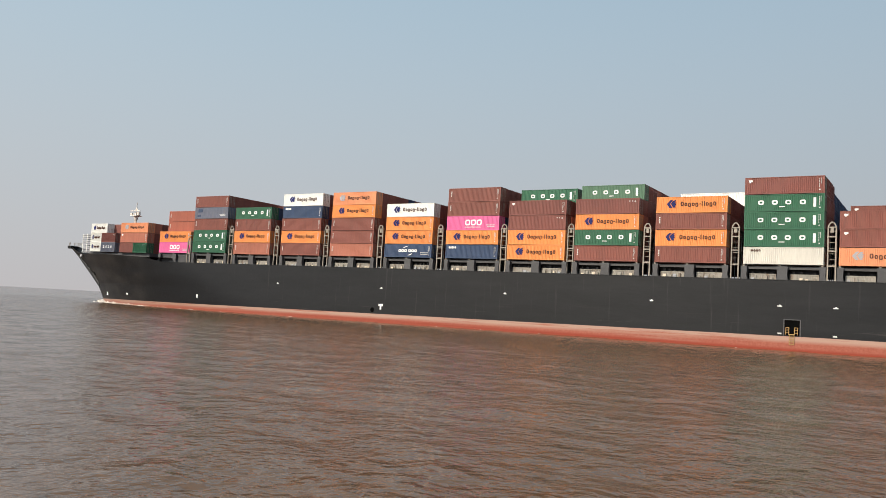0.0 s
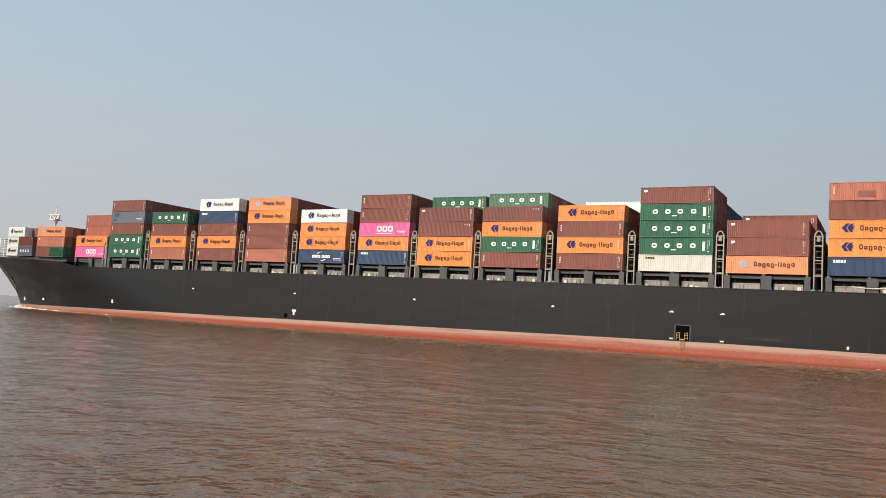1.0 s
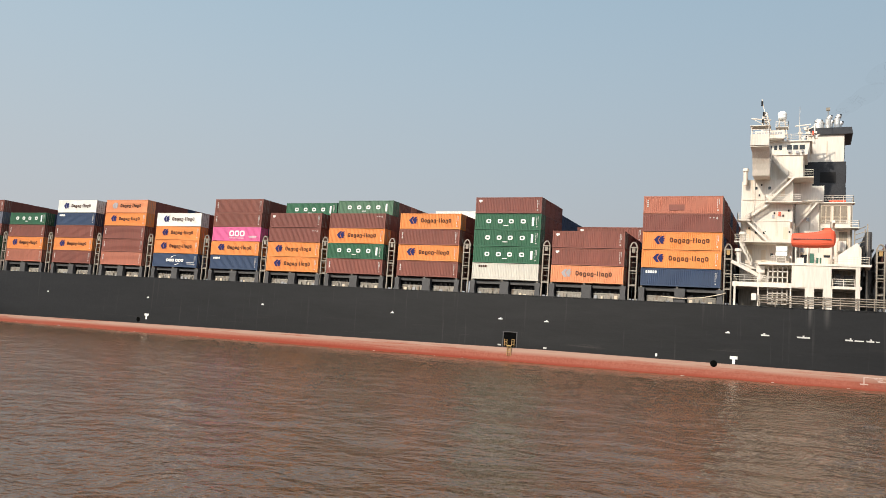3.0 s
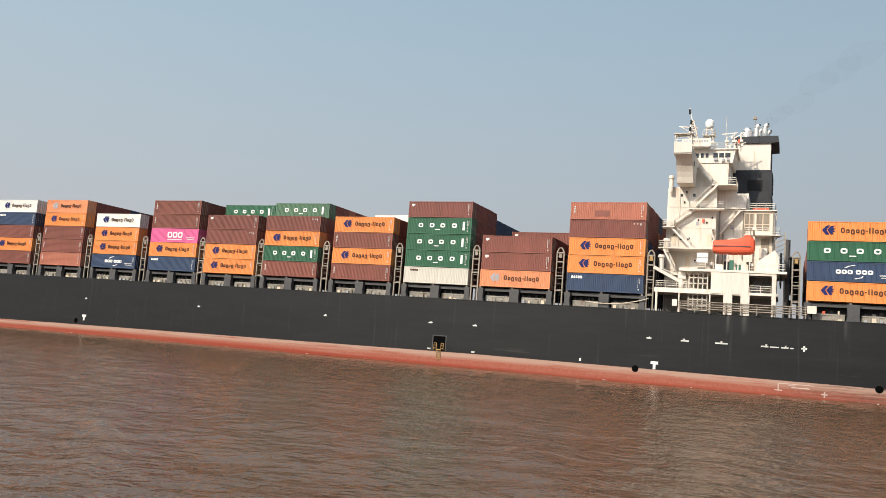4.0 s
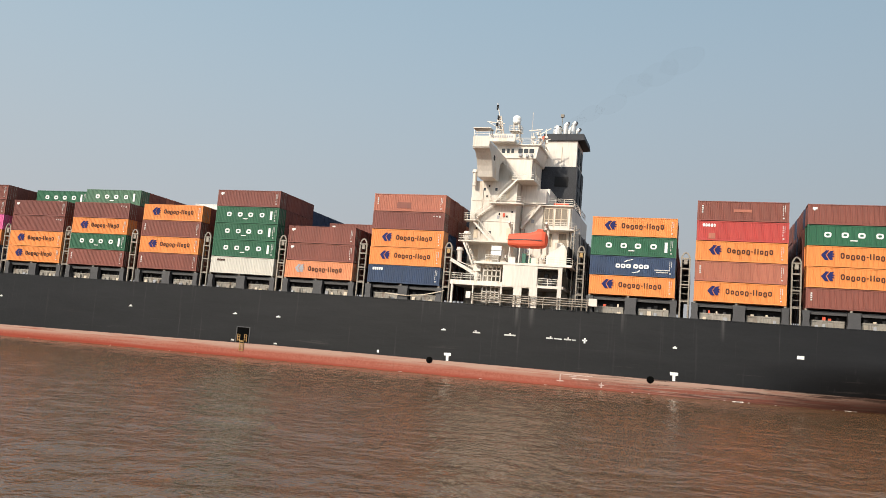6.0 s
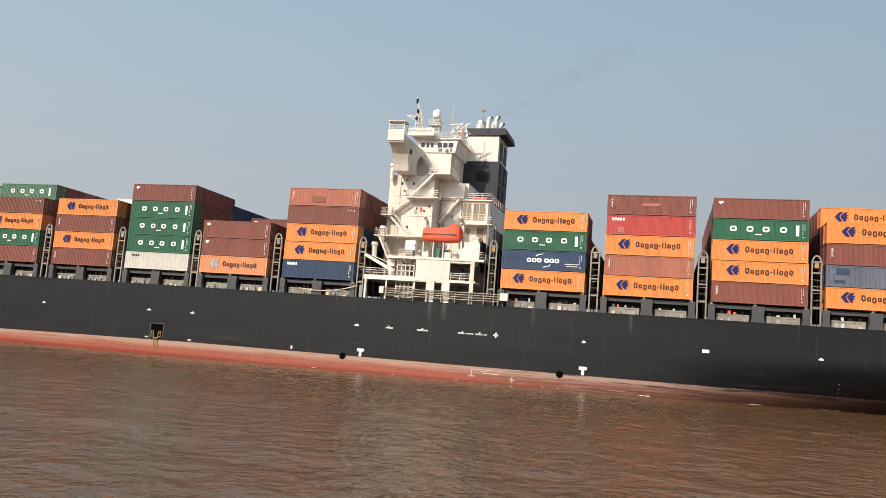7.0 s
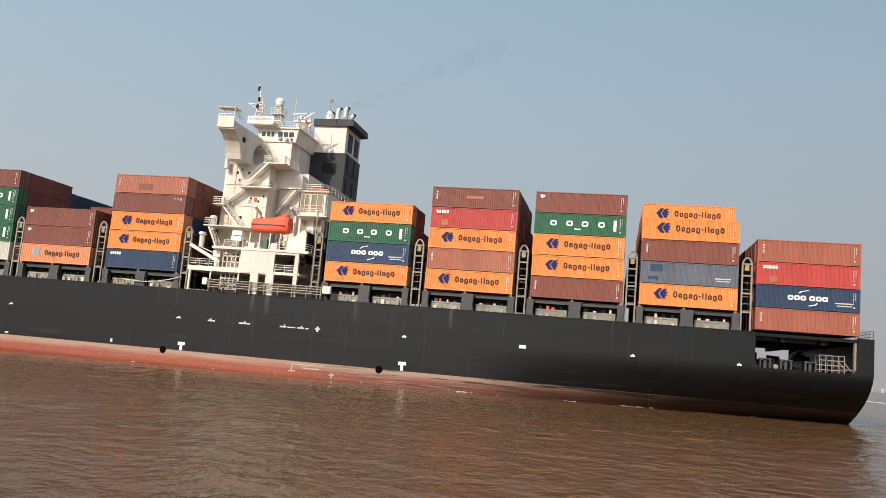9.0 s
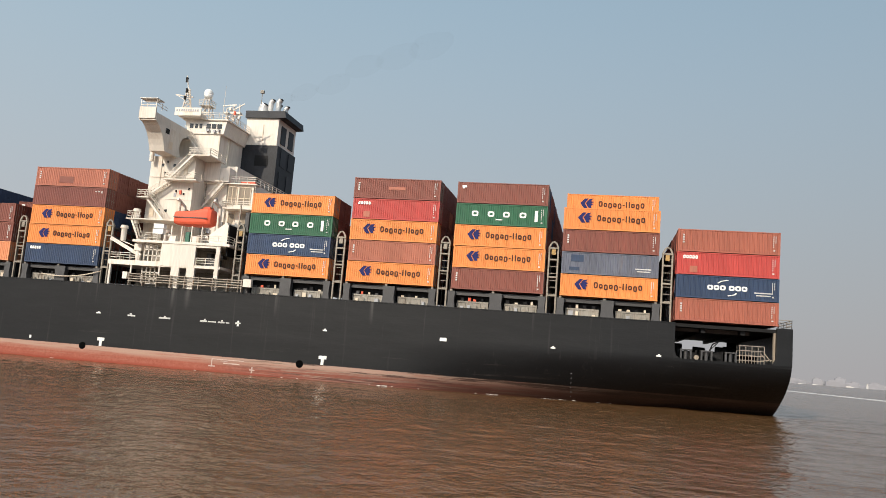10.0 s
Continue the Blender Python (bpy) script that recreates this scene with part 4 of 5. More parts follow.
for i in (2, 3, 4, 5, 6, 7, 8, 9, 10, 11, 12, 13, 15, 16, 17, 18):
    lashing_bridge(gap_after(i), 13.6, 17.9 if i == 2 else 20.9)
lashing_bridge(8.85, 13.6, 20.9, 1.2)
lashing_bridge(29.6, 13.6, 21.2, 1.2)
boxes("fore_coaming", STEEL, ship, (-233, -210.5, 151.0, 165.4, 12.5, 14.45))
boxes("fore_coaming", STEEL, ship, (-210.5, -197, 146.0, 170.4, 12.5, 14.15))
boxes("fore_coaming", STEEL, ship, (-186.2, -172.5, 141.0, 175.4, 10.9, 13.95))


# ---- accommodation block ----
house = part("accommodation_block", bmesh.new(), SHIP_WHITE, ship, "white painted accommodation block with outside stairs")
boxes("after_house", SHIP_WHITE, house, (17.7, 26.3, 148.8, 167.6, 10.9, 29.0))
boxes("funnel_casing", SHIP_WHITE, house, (18.4, 22.2, 150.0, 166.4, 29.0, 32.1))
boxes("bridge_neck", SHIP_WHITE, house, (12.0, 19.0, 149.2, 167.2, 32.2, 37.1))
bm = bmesh.new()
box(bm, 10.2, 17.7, 145.0, 171.4, 10.9, 32.2)
bm.to_mesh(house.data)
bm.free()
boxes("radar_house", SHIP_WHITE, house, (18.9, 19.18, 152.0, 165.0, 32.1, 40.0))
boxes("tower_front", SHIP_WHITE, house, (10.0, 10.2, 145.2, 171.2, 10.9, 32.0))
# bridge
bm = bmesh.new()
prism(bm, [(13.3, 37.1), (19.6, 37.1), (20.0, 39.3), (12.7, 39.3)], 149.0, 167.4)
part("bridge_house", bm, SHIP_WHITE, house)
boxes("bridge_roof", SHIP_WHITE, house, (12.4, 20.3, 148.7, 167.7, 39.3, 39.5))
for x0, x1 in ((13.6, 14.2), (14.55, 15.0), (15.3, 15.75), (16.5, 17.25), (17.45, 18.2), (18.4, 19.2)):
    boxes("window", GLASS, house, (x0, x1, 148.93, 149.1, 38.0, 38.75))
for x0, x1, z in ((16.7, 17.2, 37.45), (17.9, 18.3, 37.3), (18.7, 19.0, 37.4)):
    boxes("bridge_gear", SIGN_GREY, house, (x0, x1, 148.6, 149.0, z, z + 0.4))
rail("roof_rail", house, [(12.6, 148.8, 39.5), (20.1, 148.8, 39.5), (20.1, 158, 39.5)])
# wing: floor, enclosed end box, arched bracket
for s in (1, -1):
    Y = lambda v: v if s > 0 else 2 * MID - v

    def wbox(name, mat, *dims):
        return boxes(name, mat, house, *[(x0, x1, min(Y(a), Y(c)), max(Y(a), Y(c)), z0, z1) for x0, x1, a, c, z0, z1 in dims])

    wbox("wing_box", SHIP_WHITE, (11.6, 14.3, 137.9, 138.1, 36.2, 37.95), (11.6, 11.8, 138.1, 148.9, 36.2, 37.95), (14.1, 14.3, 138.1, 149.0, 36.2, 37.2), (11.6, 14.3, 138.1, 149.0, 36.0, 36.2))
    wbox("wing_canopy", SHIP_WHITE, (11.5, 14.4, 137.8, 139.8, 39.2, 39.3))
    bm = bmesh.new()
    for x in (11.7, 14.2):
        for y in (138.05, 139.6):
            bar(bm, (x, Y(y), 37.9), (x, Y(y), 39.2), 0.08)
    for z in (38.3, 38.7):
        bar(bm, (11.7, Y(138.05), z), (14.2, Y(138.05), z), 0.07)
        bar(bm, (14.2, Y(138.05), z), (14.2, Y(141.0), z), 0.07)
    part("canopy_frame", bm, SHIP_WHITE, house)
    # arched bracket: a twisted near web, an after plate with arch and two holes
    edge = [(138.2, 36.1), (139.2, 35.5), (140.1, 34.7), (140.7, 33.8), (141.1, 33.0), (141.4, 32.15)]
    left, right = [(11.8, y, z) for y, z in edge], [(14.3, y, z) for y, z in edge]
    hollow = [(14.3, 148.9, 36.1), (14.3, 147.4, 36.0), (14.3, 146.1, 35.4), (14.3, 145.5, 34.4), (14.3, 145.4, 33.3), (14.3, 146.2, 32.15)]
    bm = bmesh.new()
    L, R, H, F = ([bm.verts.new((x, Y(y), z)) for x, y, z in row] for row in (left, right, hollow, [(12.0, y, z) for _, y, z in hollow]))
    for i in range(5):
        bm.faces.new((L[i], R[i], R[i + 1], L[i + 1]))
        bm.faces.new((R[i], H[i], H[i + 1], R[i + 1]))
        bm.faces.new((H[i], F[i], F[i + 1], H[i + 1]))
    bm.faces.new((L[5], R[5], H[5], F[5]))
    part("wing_bracket", bm, SHIP_WHITE, house)
    wbox("lightening_hole", DARK, (14.28, 14.33, 141.2, 142.2, 34.9, 35.7))
    wbox("lightening_slot", BUFF, (14.28, 14.33, 142.6, 143.4, 32.8, 34.0))
boxes("wing_bulkhead", SHIP_WHITE, house, (11.85, 12.0, 144.6, 149.2, 32.15, 36.0))
boxes("wing_bulkhead", SHIP_WHITE, house, (11.85, 12.0, 167.2, 171.8, 32.15, 36.0))
boxes("casing_wall", SHIP_WHITE, house, (17.72, 20.4, 147.9, 150.0, 29.15, 32.2))
bm = bmesh.new()
rod(bm, (10.6, 144.2, 31.2), (10.6, 144.2, 33.4), 0.35)
rod(bm, (10.6, 144.2, 33.4), (10.6, 144.2, 33.9), 0.5, 0.4)
part("ventilator", bm, SHIP_WHITE, house)


def steps(name, a, c, width=0.9):
    """An outside stair: two stringers, treads and hand rails."""
    a, c = Vector(a), Vector(c)
    bm = bmesh.new()
    across = Vector((0, width, 0))
    for o in (Vector((0, 0, 0)), across):
        bar(bm, a + o, c + o, 0.08, 0.28)
        up = Vector((0, 0, 1.0))
        bar(bm, a + o + up, c + o + up, 0.06)
        for i in range(7):
            p = a.lerp(c, i / 6) + o
            bar(bm, p, p + up, 0.05)
    n = max(3, int(abs(c.z - a.z) / 0.24))
    for i in range(n + 1):
        p = a.lerp(c, i / n)
        box(bm, p.x - 0.13, p.x + 0.13, p.y, p.y + width, p.z - 0.02, p.z + 0.03)
    return part(name, bm, SHIP_WHITE, house)


def platform(x0, x1, y0, y1, z, rails=True, mat=None):
    boxes("platform", mat or SHIP_WHITE, house, (x0, x1, y0, y1, z - 0.18, z))
    if rails:
        rail("platform_rail", house, [(x0 + 0.05, y1, z), (x0 + 0.05, y0 + 0.05, z), (x1 - 0.05, y0 + 0.05, z), (x1 - 0.05, y1, z)])


# landings and stairs on the tower's side, zigzag from the boat deck to the bridge
platform(13.6, 19.0, 143.3, 145.0, 28.4)
platform(16.9, 20.6, 143.8, 149.2, 32.4)
platform(9.6, 11.6, 143.0, 145.0, 25.4)
platform(9.4, 18.0, 141.4, 145.0, 21.75, rails=False)
rail("platform_rail", house, [(9.45, 145, 21.75), (9.45, 141.5, 21.75), (11.5, 141.5, 21.75)])
steps("stair", (10.6, 143.8, 25.4), (14.6, 143.8, 28.4))
steps("stair", (14.2, 143.8, 28.5), (17.9, 143.8, 32.4))
steps("stair", (17.6, 147.6, 32.4), (13.6, 147.6, 37.1))
steps("stair", (14.4, 143.4, 21.8), (10.9, 143.4, 25.4))
steps("stair", (12.0, 141.6, 18.0), (10.2, 141.6, 21.6))
for x, z in ((14.9, 26.6), (16.2, 26.2), (17.0, 27.0), (12.6, 29.5), (17.2, 23.6), (11.2, 24.1), (12.9, 31.2)):
    boxes("wall_fitting", DARK, house, (x, x + 0.22, 144.88, 145.0, z, z + 0.3))
boxes("door", SIGN_GREY, house, (14.65, 15.05, 144.94, 145.02, 25.9, 26.5))
boxes("hose_box", BOAT_ORANGE, house, (15.6, 15.95, 144.8, 145.0, 26.3, 26.9))
for p, q in (((12.0, 144.9, 22.0), (12.0, 144.9, 32.0)), ((20.2, 148.7, 18.0), (20.2, 148.7, 29.0)), ((10.2, 144.95, 18.6), (17.7, 144.95, 18.6)), ((10.2, 144.95, 25.5), (17.7, 144.95, 25.5)), ((10.2, 144.95, 28.9), (17.7, 144.95, 28.9))):
    bm = bmesh.new()
    rod(bm, p, q, 0.05, n=6)
    part("wall_pipe", bm, SHIP_WHITE, house)

# after house: balcony, doors, rails, vents
platform(21.9, 27.2, 146.8, 148.8, 24.9)
platform(17.7, 26.6, 148.3, 150.0, 29.1, rails=False)
rail("roof_rail", house, [(22.0, 148.5, 29.1), (26.4, 148.5, 29.1), (26.4, 164, 29.1)])
boxes("fire_locker", BOAT_ORANGE, house, (22.9, 25.4, 150.2, 151, 29.1, 29.75), label="red fire locker")
for x0, x1, z0, z1 in ((21.85, 23.15, 25.75, 28.5), (23.6, 25.5, 25.75, 28.5), (22.2, 23.2, 22.2, 24.3), (24.4, 25.6, 21.6, 24.4), (18.9, 19.9, 18.9, 20.6), (22.3, 23.2, 18.6, 20.6)):
    boxes("opening", LOUVRE if z0 > 20 else GLASS, house, (x0, x1, 148.72, 148.9, z0, z1))
    if x1 - x0 > 1.25:
        mid = (x0 + x1) / 2
        boxes("mullion", BUFF, house, (mid - 0.06, mid + 0.06, 148.62, 148.72, z0, z1), (x0, x1, 148.64, 148.72, z0 + 0.95, z0 + 1.05))
    boxes("opening_frame", BUFF, house, (x0 - 0.1, x0, 148.66, 148.8, z0, z1), (x1, x1 + 0.1, 148.66, 148.8, z0, z1), (x0, x1, 148.66, 148.8, z1, z1 + 0.1))
steps("stair", (18.2, 147.6, 25.0), (21.2, 147.6, 28.9))
for d in ((20.4, 22.0, 148.0, 149.9, 29.2, 31.4), (24.2, 25.4, 146.4, 148.6, 21.0, 22.6)):
    boxes("vent_box", SHIP_WHITE, house, d)
bm = bmesh.new()
prism(bm, [(24.1, 18.1), (27.2, 18.1), (27.2, 20.6), (26.6, 21.5), (25.4, 20.6), (24.1, 19.6)], 140.0, 142.4)
part("davit_house", bm, SHIP_WHITE, house)
# near-black plate paints the shade on the davit house's after side
boxes("davit_house_side", DARK, house, (27.38, 27.6, 139.1, 148, 16.5, 21.0))
for x, z, w, h in ((10.9, 22.6, 0.7, 1.9), (16.4, 22.6, 0.7, 1.9), (11.2, 18.9, 0.7, 1.9), (13.2, 18.9, 0.7, 1.9), (15.9, 29.4, 0.6, 1.8)):
    boxes("weather_door", BUFF, house, (x, x + w, 144.9, 145.02, z, z + h))
for x, z in ((12.2, 23.4), (13.4, 23.4), (14.6, 19.8), (12.0, 30.6), (14.0, 30.6)):
    boxes("porthole", GLASS, house, (x, x + 0.4, 144.93, 145.02, z, z + 0.45))
for x in (18.3, 19.9, 21.5, 23.1):
    boxes("deck_post", SHIP_WHITE, house, (x, x + 0.14, 139.4, 139.54, 18.1, 20.6))
for x, y, z in ((18.9, 148.5, 21.0), (20.9, 148.5, 22.3), (19.6, 148.5, 26.0), (24.9, 148.5, 20.0)):
    boxes("junction_box", SIGN_GREY, house, (x, x + 0.5, y, y + 0.3, z, z + 0.6))
for x, z0, z1 in ((17.95, 18.1, 29.0), (18.6, 18.1, 25.0), (21.6, 21.0, 29.0), (26.1, 18.1, 28.6)):
    bm = bmesh.new()
    rod(bm, (x, 148.6, z0), (x, 148.6, z1), 0.09, n=6)
    part("wall_pipe", bm, LASH, house)
bm = bmesh.new()
for i in range(9):
    z = 18.4 + 0.75 * i
    bar(bm, (26.6, 147.6 - 0.5 * (i % 2), z), (28.0, 146.4, z + 0.5), 0.1)
for x, y in ((26.6, 147.6), (28.0, 146.4), (28.0, 141.0)):
    bar(bm, (x, y, 11.4), (x, y, 24.5), 0.18)
part("hose_handling_frame", bm, LASH, house, "rusty steel frame with hoses at the after end")
# dark screen added for the shaded casing and store behind the after end
boxes("casing_screen", STEEL, house, (27.9, 28.5, 143.0, 174.5, 11.0, 23.6), label="dark screen standing in for the shaded structure abaft the house")
for y in np.arange(143.3, 174, 5.0):
    boxes("screen_post", STEEL, house, (28.5, 28.75, y, y + 0.25, 11.0, 23.6))
for z in (14.2, 17.6, 20.8):
    boxes("screen_flange", STEEL, house, (28.5, 29.0, 142.8, 174.5, z, z + 0.16))
# boat deck and lower facade along the ship's side
boxes("boat_deck", SHIP_WHITE, house, (13.2, 28.4, 138.0, 149.0, 17.75, 18.1), (9.6, 23.2, 138.2, 145.0, 14.35, 15.05), (23.2, 27.2, 138.2, 148.8, 14.45, 14.85))
boxes("side_plating", SHIP_WHITE, house, (17.9, 23.25, 138.1, 138.4, 14.5, 17.75), (19.75, 21.0, 138.12, 138.5, 11.4, 14.5), (22.15, 23.4, 138.12, 138.5, 11.4, 14.5), (26.4, 27.0, 138.1, 138.5, 11.4, 17.75), (23.25, 26.4, 138.15, 138.4, 17.4, 17.75))
# inner wall takes the darker coaming colour for the shade under the boat deck
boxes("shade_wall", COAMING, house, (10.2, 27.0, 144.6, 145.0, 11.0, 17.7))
for d in ((9.8, 10.1, 138.25, 138.6, 11.4, 14.4), (13.2, 13.4, 138.3, 138.5, 11.4, 14.4), (17.7, 17.9, 138.3, 138.5, 11.4, 14.4)):
    boxes("platform_post", SHIP_WHITE, house, d)
bm = bmesh.new()
for z0, z1 in ((15.1, 17.7), (11.9, 14.3)):
    for x in np.linspace(14.6, 17.3, 5):
        bar(bm, (x, 139.2, z0), (x, 139.2, z1), 0.16)
    for z in np.linspace(z0, z1, 4):
        bar(bm, (14.6, 139.2, z), (17.3, 139.2, z), 0.16)
part("lattice_screen", bm, SHIP_WHITE, house)
rail("deck_rail", house, [(9.7, 145, 15.05), (9.7, 138.4, 15.05), (14.4, 138.4, 15.05)])
rail("deck_rail", house, [(23.4, 138.3, 14.85), (26.3, 138.3, 14.85)])
rail("deck_rail", house, [(15.0, 138.1, 18.1), (17.0, 138.1, 18.1)])
rail("deck_rail", house, [(23.2, 138.1, 18.1), (28.2, 138.1, 18.1), (28.2, 146, 18.1)])
boxes("winch", STEEL, house, (23.7, 25.2, 140.2, 142.5, 14.9, 16.2), (23.9, 24.5, 140.4, 141.6, 16.2, 16.9), (25.0, 26.2, 140.8, 142, 16.3, 16.7))
# slim crane on the lower platform
bm = bmesh.new()
rod(bm, (13.4, 139.6, 15.0), (13.4, 139.6, 17.0), 0.38)
bar(bm, (13.8, 139.6, 15.9), (9.3, 138.6, 18.2), 0.38, 0.5)
bar(bm, (13.4, 139.6, 17.0), (10.6, 138.9, 18.0), 0.12)
box(bm, 12.9, 14.1, 139.1, 140.2, 16.6, 17.6)
part("stores_crane", bm, SHIP_WHITE, house, "slim white stores crane")
for x, y, z in ((10.6, 142.2, 21.8), (10.2, 140.2, 18.9), (16.0, 141.8, 18.7)):
    bm = bmesh.new()
    rod(bm, (x, y, z - 0.8), (x, y, z + 1.0), 0.42)
    rod(bm, (x, y, z + 1.0), (x, y, z + 1.45), 0.62, 0.5)
    part("ventilator", bm, SHIP_WHITE, house)
boxes("liferaft_canister", SIGN_WHITE, house, (15.6, 17.2, 139.0, 139.8, 19.2, 19.9), (15.6, 17.2, 139.1, 139.9, 20.0, 20.7))
boxes("liferaft_cradle", LASH, house, (15.8, 17.0, 139.0, 139.8, 18.1, 19.2))
boxes("deck_gear", GREEN_GEAR, house, (20.3, 20.9, 140.0, 140.6, 18.1, 19.8), (21.2, 21.9, 140.4, 141.0, 18.1, 19.2))
for d in ((18.5, 19.5, 138.8, 139.5, 18.1, 19.0), (22.0, 23.0, 139.0, 139.8, 18.1, 19.1)):
    boxes("deck_locker", SHIP_WHITE, house, d)
for x in (17.6, 23.5):
    bm = bmesh.new()
    bar(bm, (x, 144.5, 18.1), (x, 140.0, 19.2), 0.3, 0.4)
    bar(bm, (x, 144.4, 18.2), (x, 143.4, 24.4), 0.3, 0.4)
    bar(bm, (x, 143.5, 24.2), (x, 141.4, 24.9), 0.3, 0.35)
    part("davit", bm, SHIP_WHITE, house)
# pipes along the deck edge
bm = bmesh.new()
for z, y in ((12.0, 137.75), (12.35, 137.7), (12.7, 137.75), (13.05, 137.85)):
    rod(bm, (13.4, y, z), (31.2, y, z), 0.075, n=8)
for x in np.linspace(13.6, 31.0, 9):
    box(bm, x - 0.05, x + 0.05, 137.65, 138.3, 11.42, 13.15)
part("gangway", bm, PIPE, house, "stowed gangway and pipes along the deck edge")
for d in ((31.2, 32.4, 137.7, 138.3, 12.2, 13.3), (12.4, 13.1, 137.85, 138.3, 12.3, 13.3)):
    boxes("gangway_end", SHIP_WHITE, house, d)

# mast, satellite dome, radar, aerials
bm = bmesh.new()
legs = [(12.6, 147.6), (14.4, 147.6), (13.5, 149.2)]
for (x, y) in legs:
    bar(bm, (x, y, 39.5), (13.0 + (x - 13.4) * 0.25, 148.2, 44.3), 0.17)
for z in np.arange(40.2, 44.2, 0.8):
    f = (z - 39.5) / 4.8
    ps = [Vector((x + (13.0 + (x - 13.4) * 0.25 - x) * f, y + (148.2 - y) * f, z)) for x, y in legs]
    for i in range(3):
        bar(bm, ps[i], ps[(i + 1) % 3], 0.1)
        bar(bm, ps[i], ps[(i + 1) % 3] + Vector((0, 0, 0.7)), 0.07)
bar(bm, (13.0, 148.2, 44.2), (12.5, 148.2, 46.5), 0.13)
bar(bm, (10.9, 148.2, 43.3), (14.0, 148.2, 42.9), 0.16)
bar(bm, (11.0, 148.2, 43.3), (12.9, 148.2, 42.2), 0.1)
part("signal_mast", bm, SHIP_WHITE, house, "white lattice signal mast")
for d in ((12.4, 12.7, 148.05, 148.35, 45.4, 46.2), (12.7, 12.95, 147.9, 148.2, 43.6, 44.3), (12.6, 12.9, 147.7, 148, 42.4, 43.0)):
    boxes("mast_lamp", DARK, house, d)
boxes("mast_foot", SHIP_WHITE, house, (12.2, 16.0, 147.4, 149.6, 39.5, 40.1))
boxes("name_board", SHIP_WHITE, house, (11.6, 16.2, 147.3, 147.45, 39.6, 40.9))
boxes("board_print", SIGN_GREY, house, *[(11.9 + 0.4 * i, 12.15 + 0.4 * i, 147.26, 147.36, 40.25, 40.6) for i in range(10)])
bm = bmesh.new()
bmesh.ops.create_uvsphere(bm, u_segments=24, v_segments=14, radius=0.74, matrix=pose(15.65, 150, 44.15))
rod(bm, (15.65, 150, 43.3), (15.65, 150, 44.15), 0.6, 0.74, 24)
part("satellite_dome", bm, SIGN_WHITE, house, "white satellite dome", smooth=True)
bm = bmesh.new()
for dx, dy in ((-1, -1), (1, -1), (1, 1), (-1, 1)):
    bar(bm, (15.75 + dx * 0.9, 150 + dy * 0.9, 39.5), (15.65 + dx * 0.4, 150 + dy * 0.4, 43.2), 0.13)
for z, w in ((40.8, 0.72), (42.0, 0.55)):
    for a, c in (((-1, -1), (1, -1)), ((1, -1), (1, 1)), ((1, 1), (-1, 1)), ((-1, 1), (-1, -1))):
        bar(bm, (15.7 + a[0] * w, 150 + a[1] * w, z), (15.7 + c[0] * w, 150 + c[1] * w, z), 0.1)
        bar(bm, (15.7 + a[0] * w, 150 + a[1] * w, z - 1.1), (15.7 + c[0] * w, 150 + c[1] * w, z), 0.08)
box(bm, 14.7, 16.6, 149.0, 151.0, 41.85, 41.95)
part("dome_tower", bm, SHIP_WHITE, house)
rail("dome_rail", house, [(14.7, 149.0, 41.95), (16.6, 149.0, 41.95), (16.6, 151.0, 41.95)], height=0.9, step=0.7, w=0.06)
bm = bmesh.new()
rod(bm, (18.3, 150.5, 39.5), (18.3, 150.5, 45.6), 0.06, 0.03, 6)
part("whip_aerial", bm, SHIP_WHITE, house)
bm = bmesh.new()
rod(bm, (22.6, 155, 43.5), (22.6, 155, 46.2), 0.07, 0.05, 6)
box(bm, 22.3, 22.9, 154.8, 155.2, 46.0, 46.5)
part("whip_aerial", bm, LASH, house)
bm = bmesh.new()
for x in (18.4, 19.6, 20.6):
    rod(bm, (x, 151.5, 39.5), (x, 151.5, 42.2 + 0.3 * (x - 18.4)), 0.13, 0.1, 8)
    box(bm, x - 0.35, x + 0.35, 151.1, 151.9, 41.2, 41.5)
bar(bm, (17.6, 151.5, 42.6), (20.0, 151.5, 42.8), 0.14, 0.18)
bar(bm, (19.2, 151.5, 41.7), (21.4, 151.5, 43.0), 0.14)
for x, z in ((18.9, 40.4), (19.9, 40.2), (20.3, 41.0), (19.2, 42.0), (20.9, 40.6)):
    bar(bm, (x - 0.5, 150.9, z), (x + 0.5, 151.3, z + 0.45), 0.12)
    box(bm, x - 0.16, x + 0.16, 150.9, 151.3, z - 0.3, z + 0.15)
part("radar_mast", bm, SHIP_WHITE, house)
boxes("fire_monitor", BOAT_ORANGE, house, (20.2, 20.5, 150.4, 150.7, 40.8, 41.4))

# ---- funnel ----
funnel = part("funnel", bmesh.new(), SHIP_WHITE, ship, "black and white funnel casing")
bm = bmesh.new()
box(bm, 19.4, 25.2, 157.0, 164.6, 37.6, 42.3)
bm.to_mesh(funnel.data)
bm.free()
boxes("funnel_base", BLACK, funnel, (19.2, 25.5, 156.9, 164.7, 28.5, 37.6))
bm = bmesh.new()
prism(bm, [(19.2, 42.3), (25.4, 42.3), (26.5, 42.4), (26.3, 43.5), (19.2, 43.5)], 156.6, 164.9)
part("funnel_cap", bm, BLACK, funnel)
for y in (158.3, 161.6):
    for z0, z1 in ((38.3, 41.4), (34.4, 37.3), (30.6, 33.4)):
        boxes("louvre", BLACK, funnel, (25.4 if z0 < 38 else 25.1, 25.62 if z0 < 38 else 25.32, y, y + 2.0, z0, z1))
boxes("panel", DARK, funnel, (21.6, 24.0, 156.82, 156.95, 34.0, 35.8))
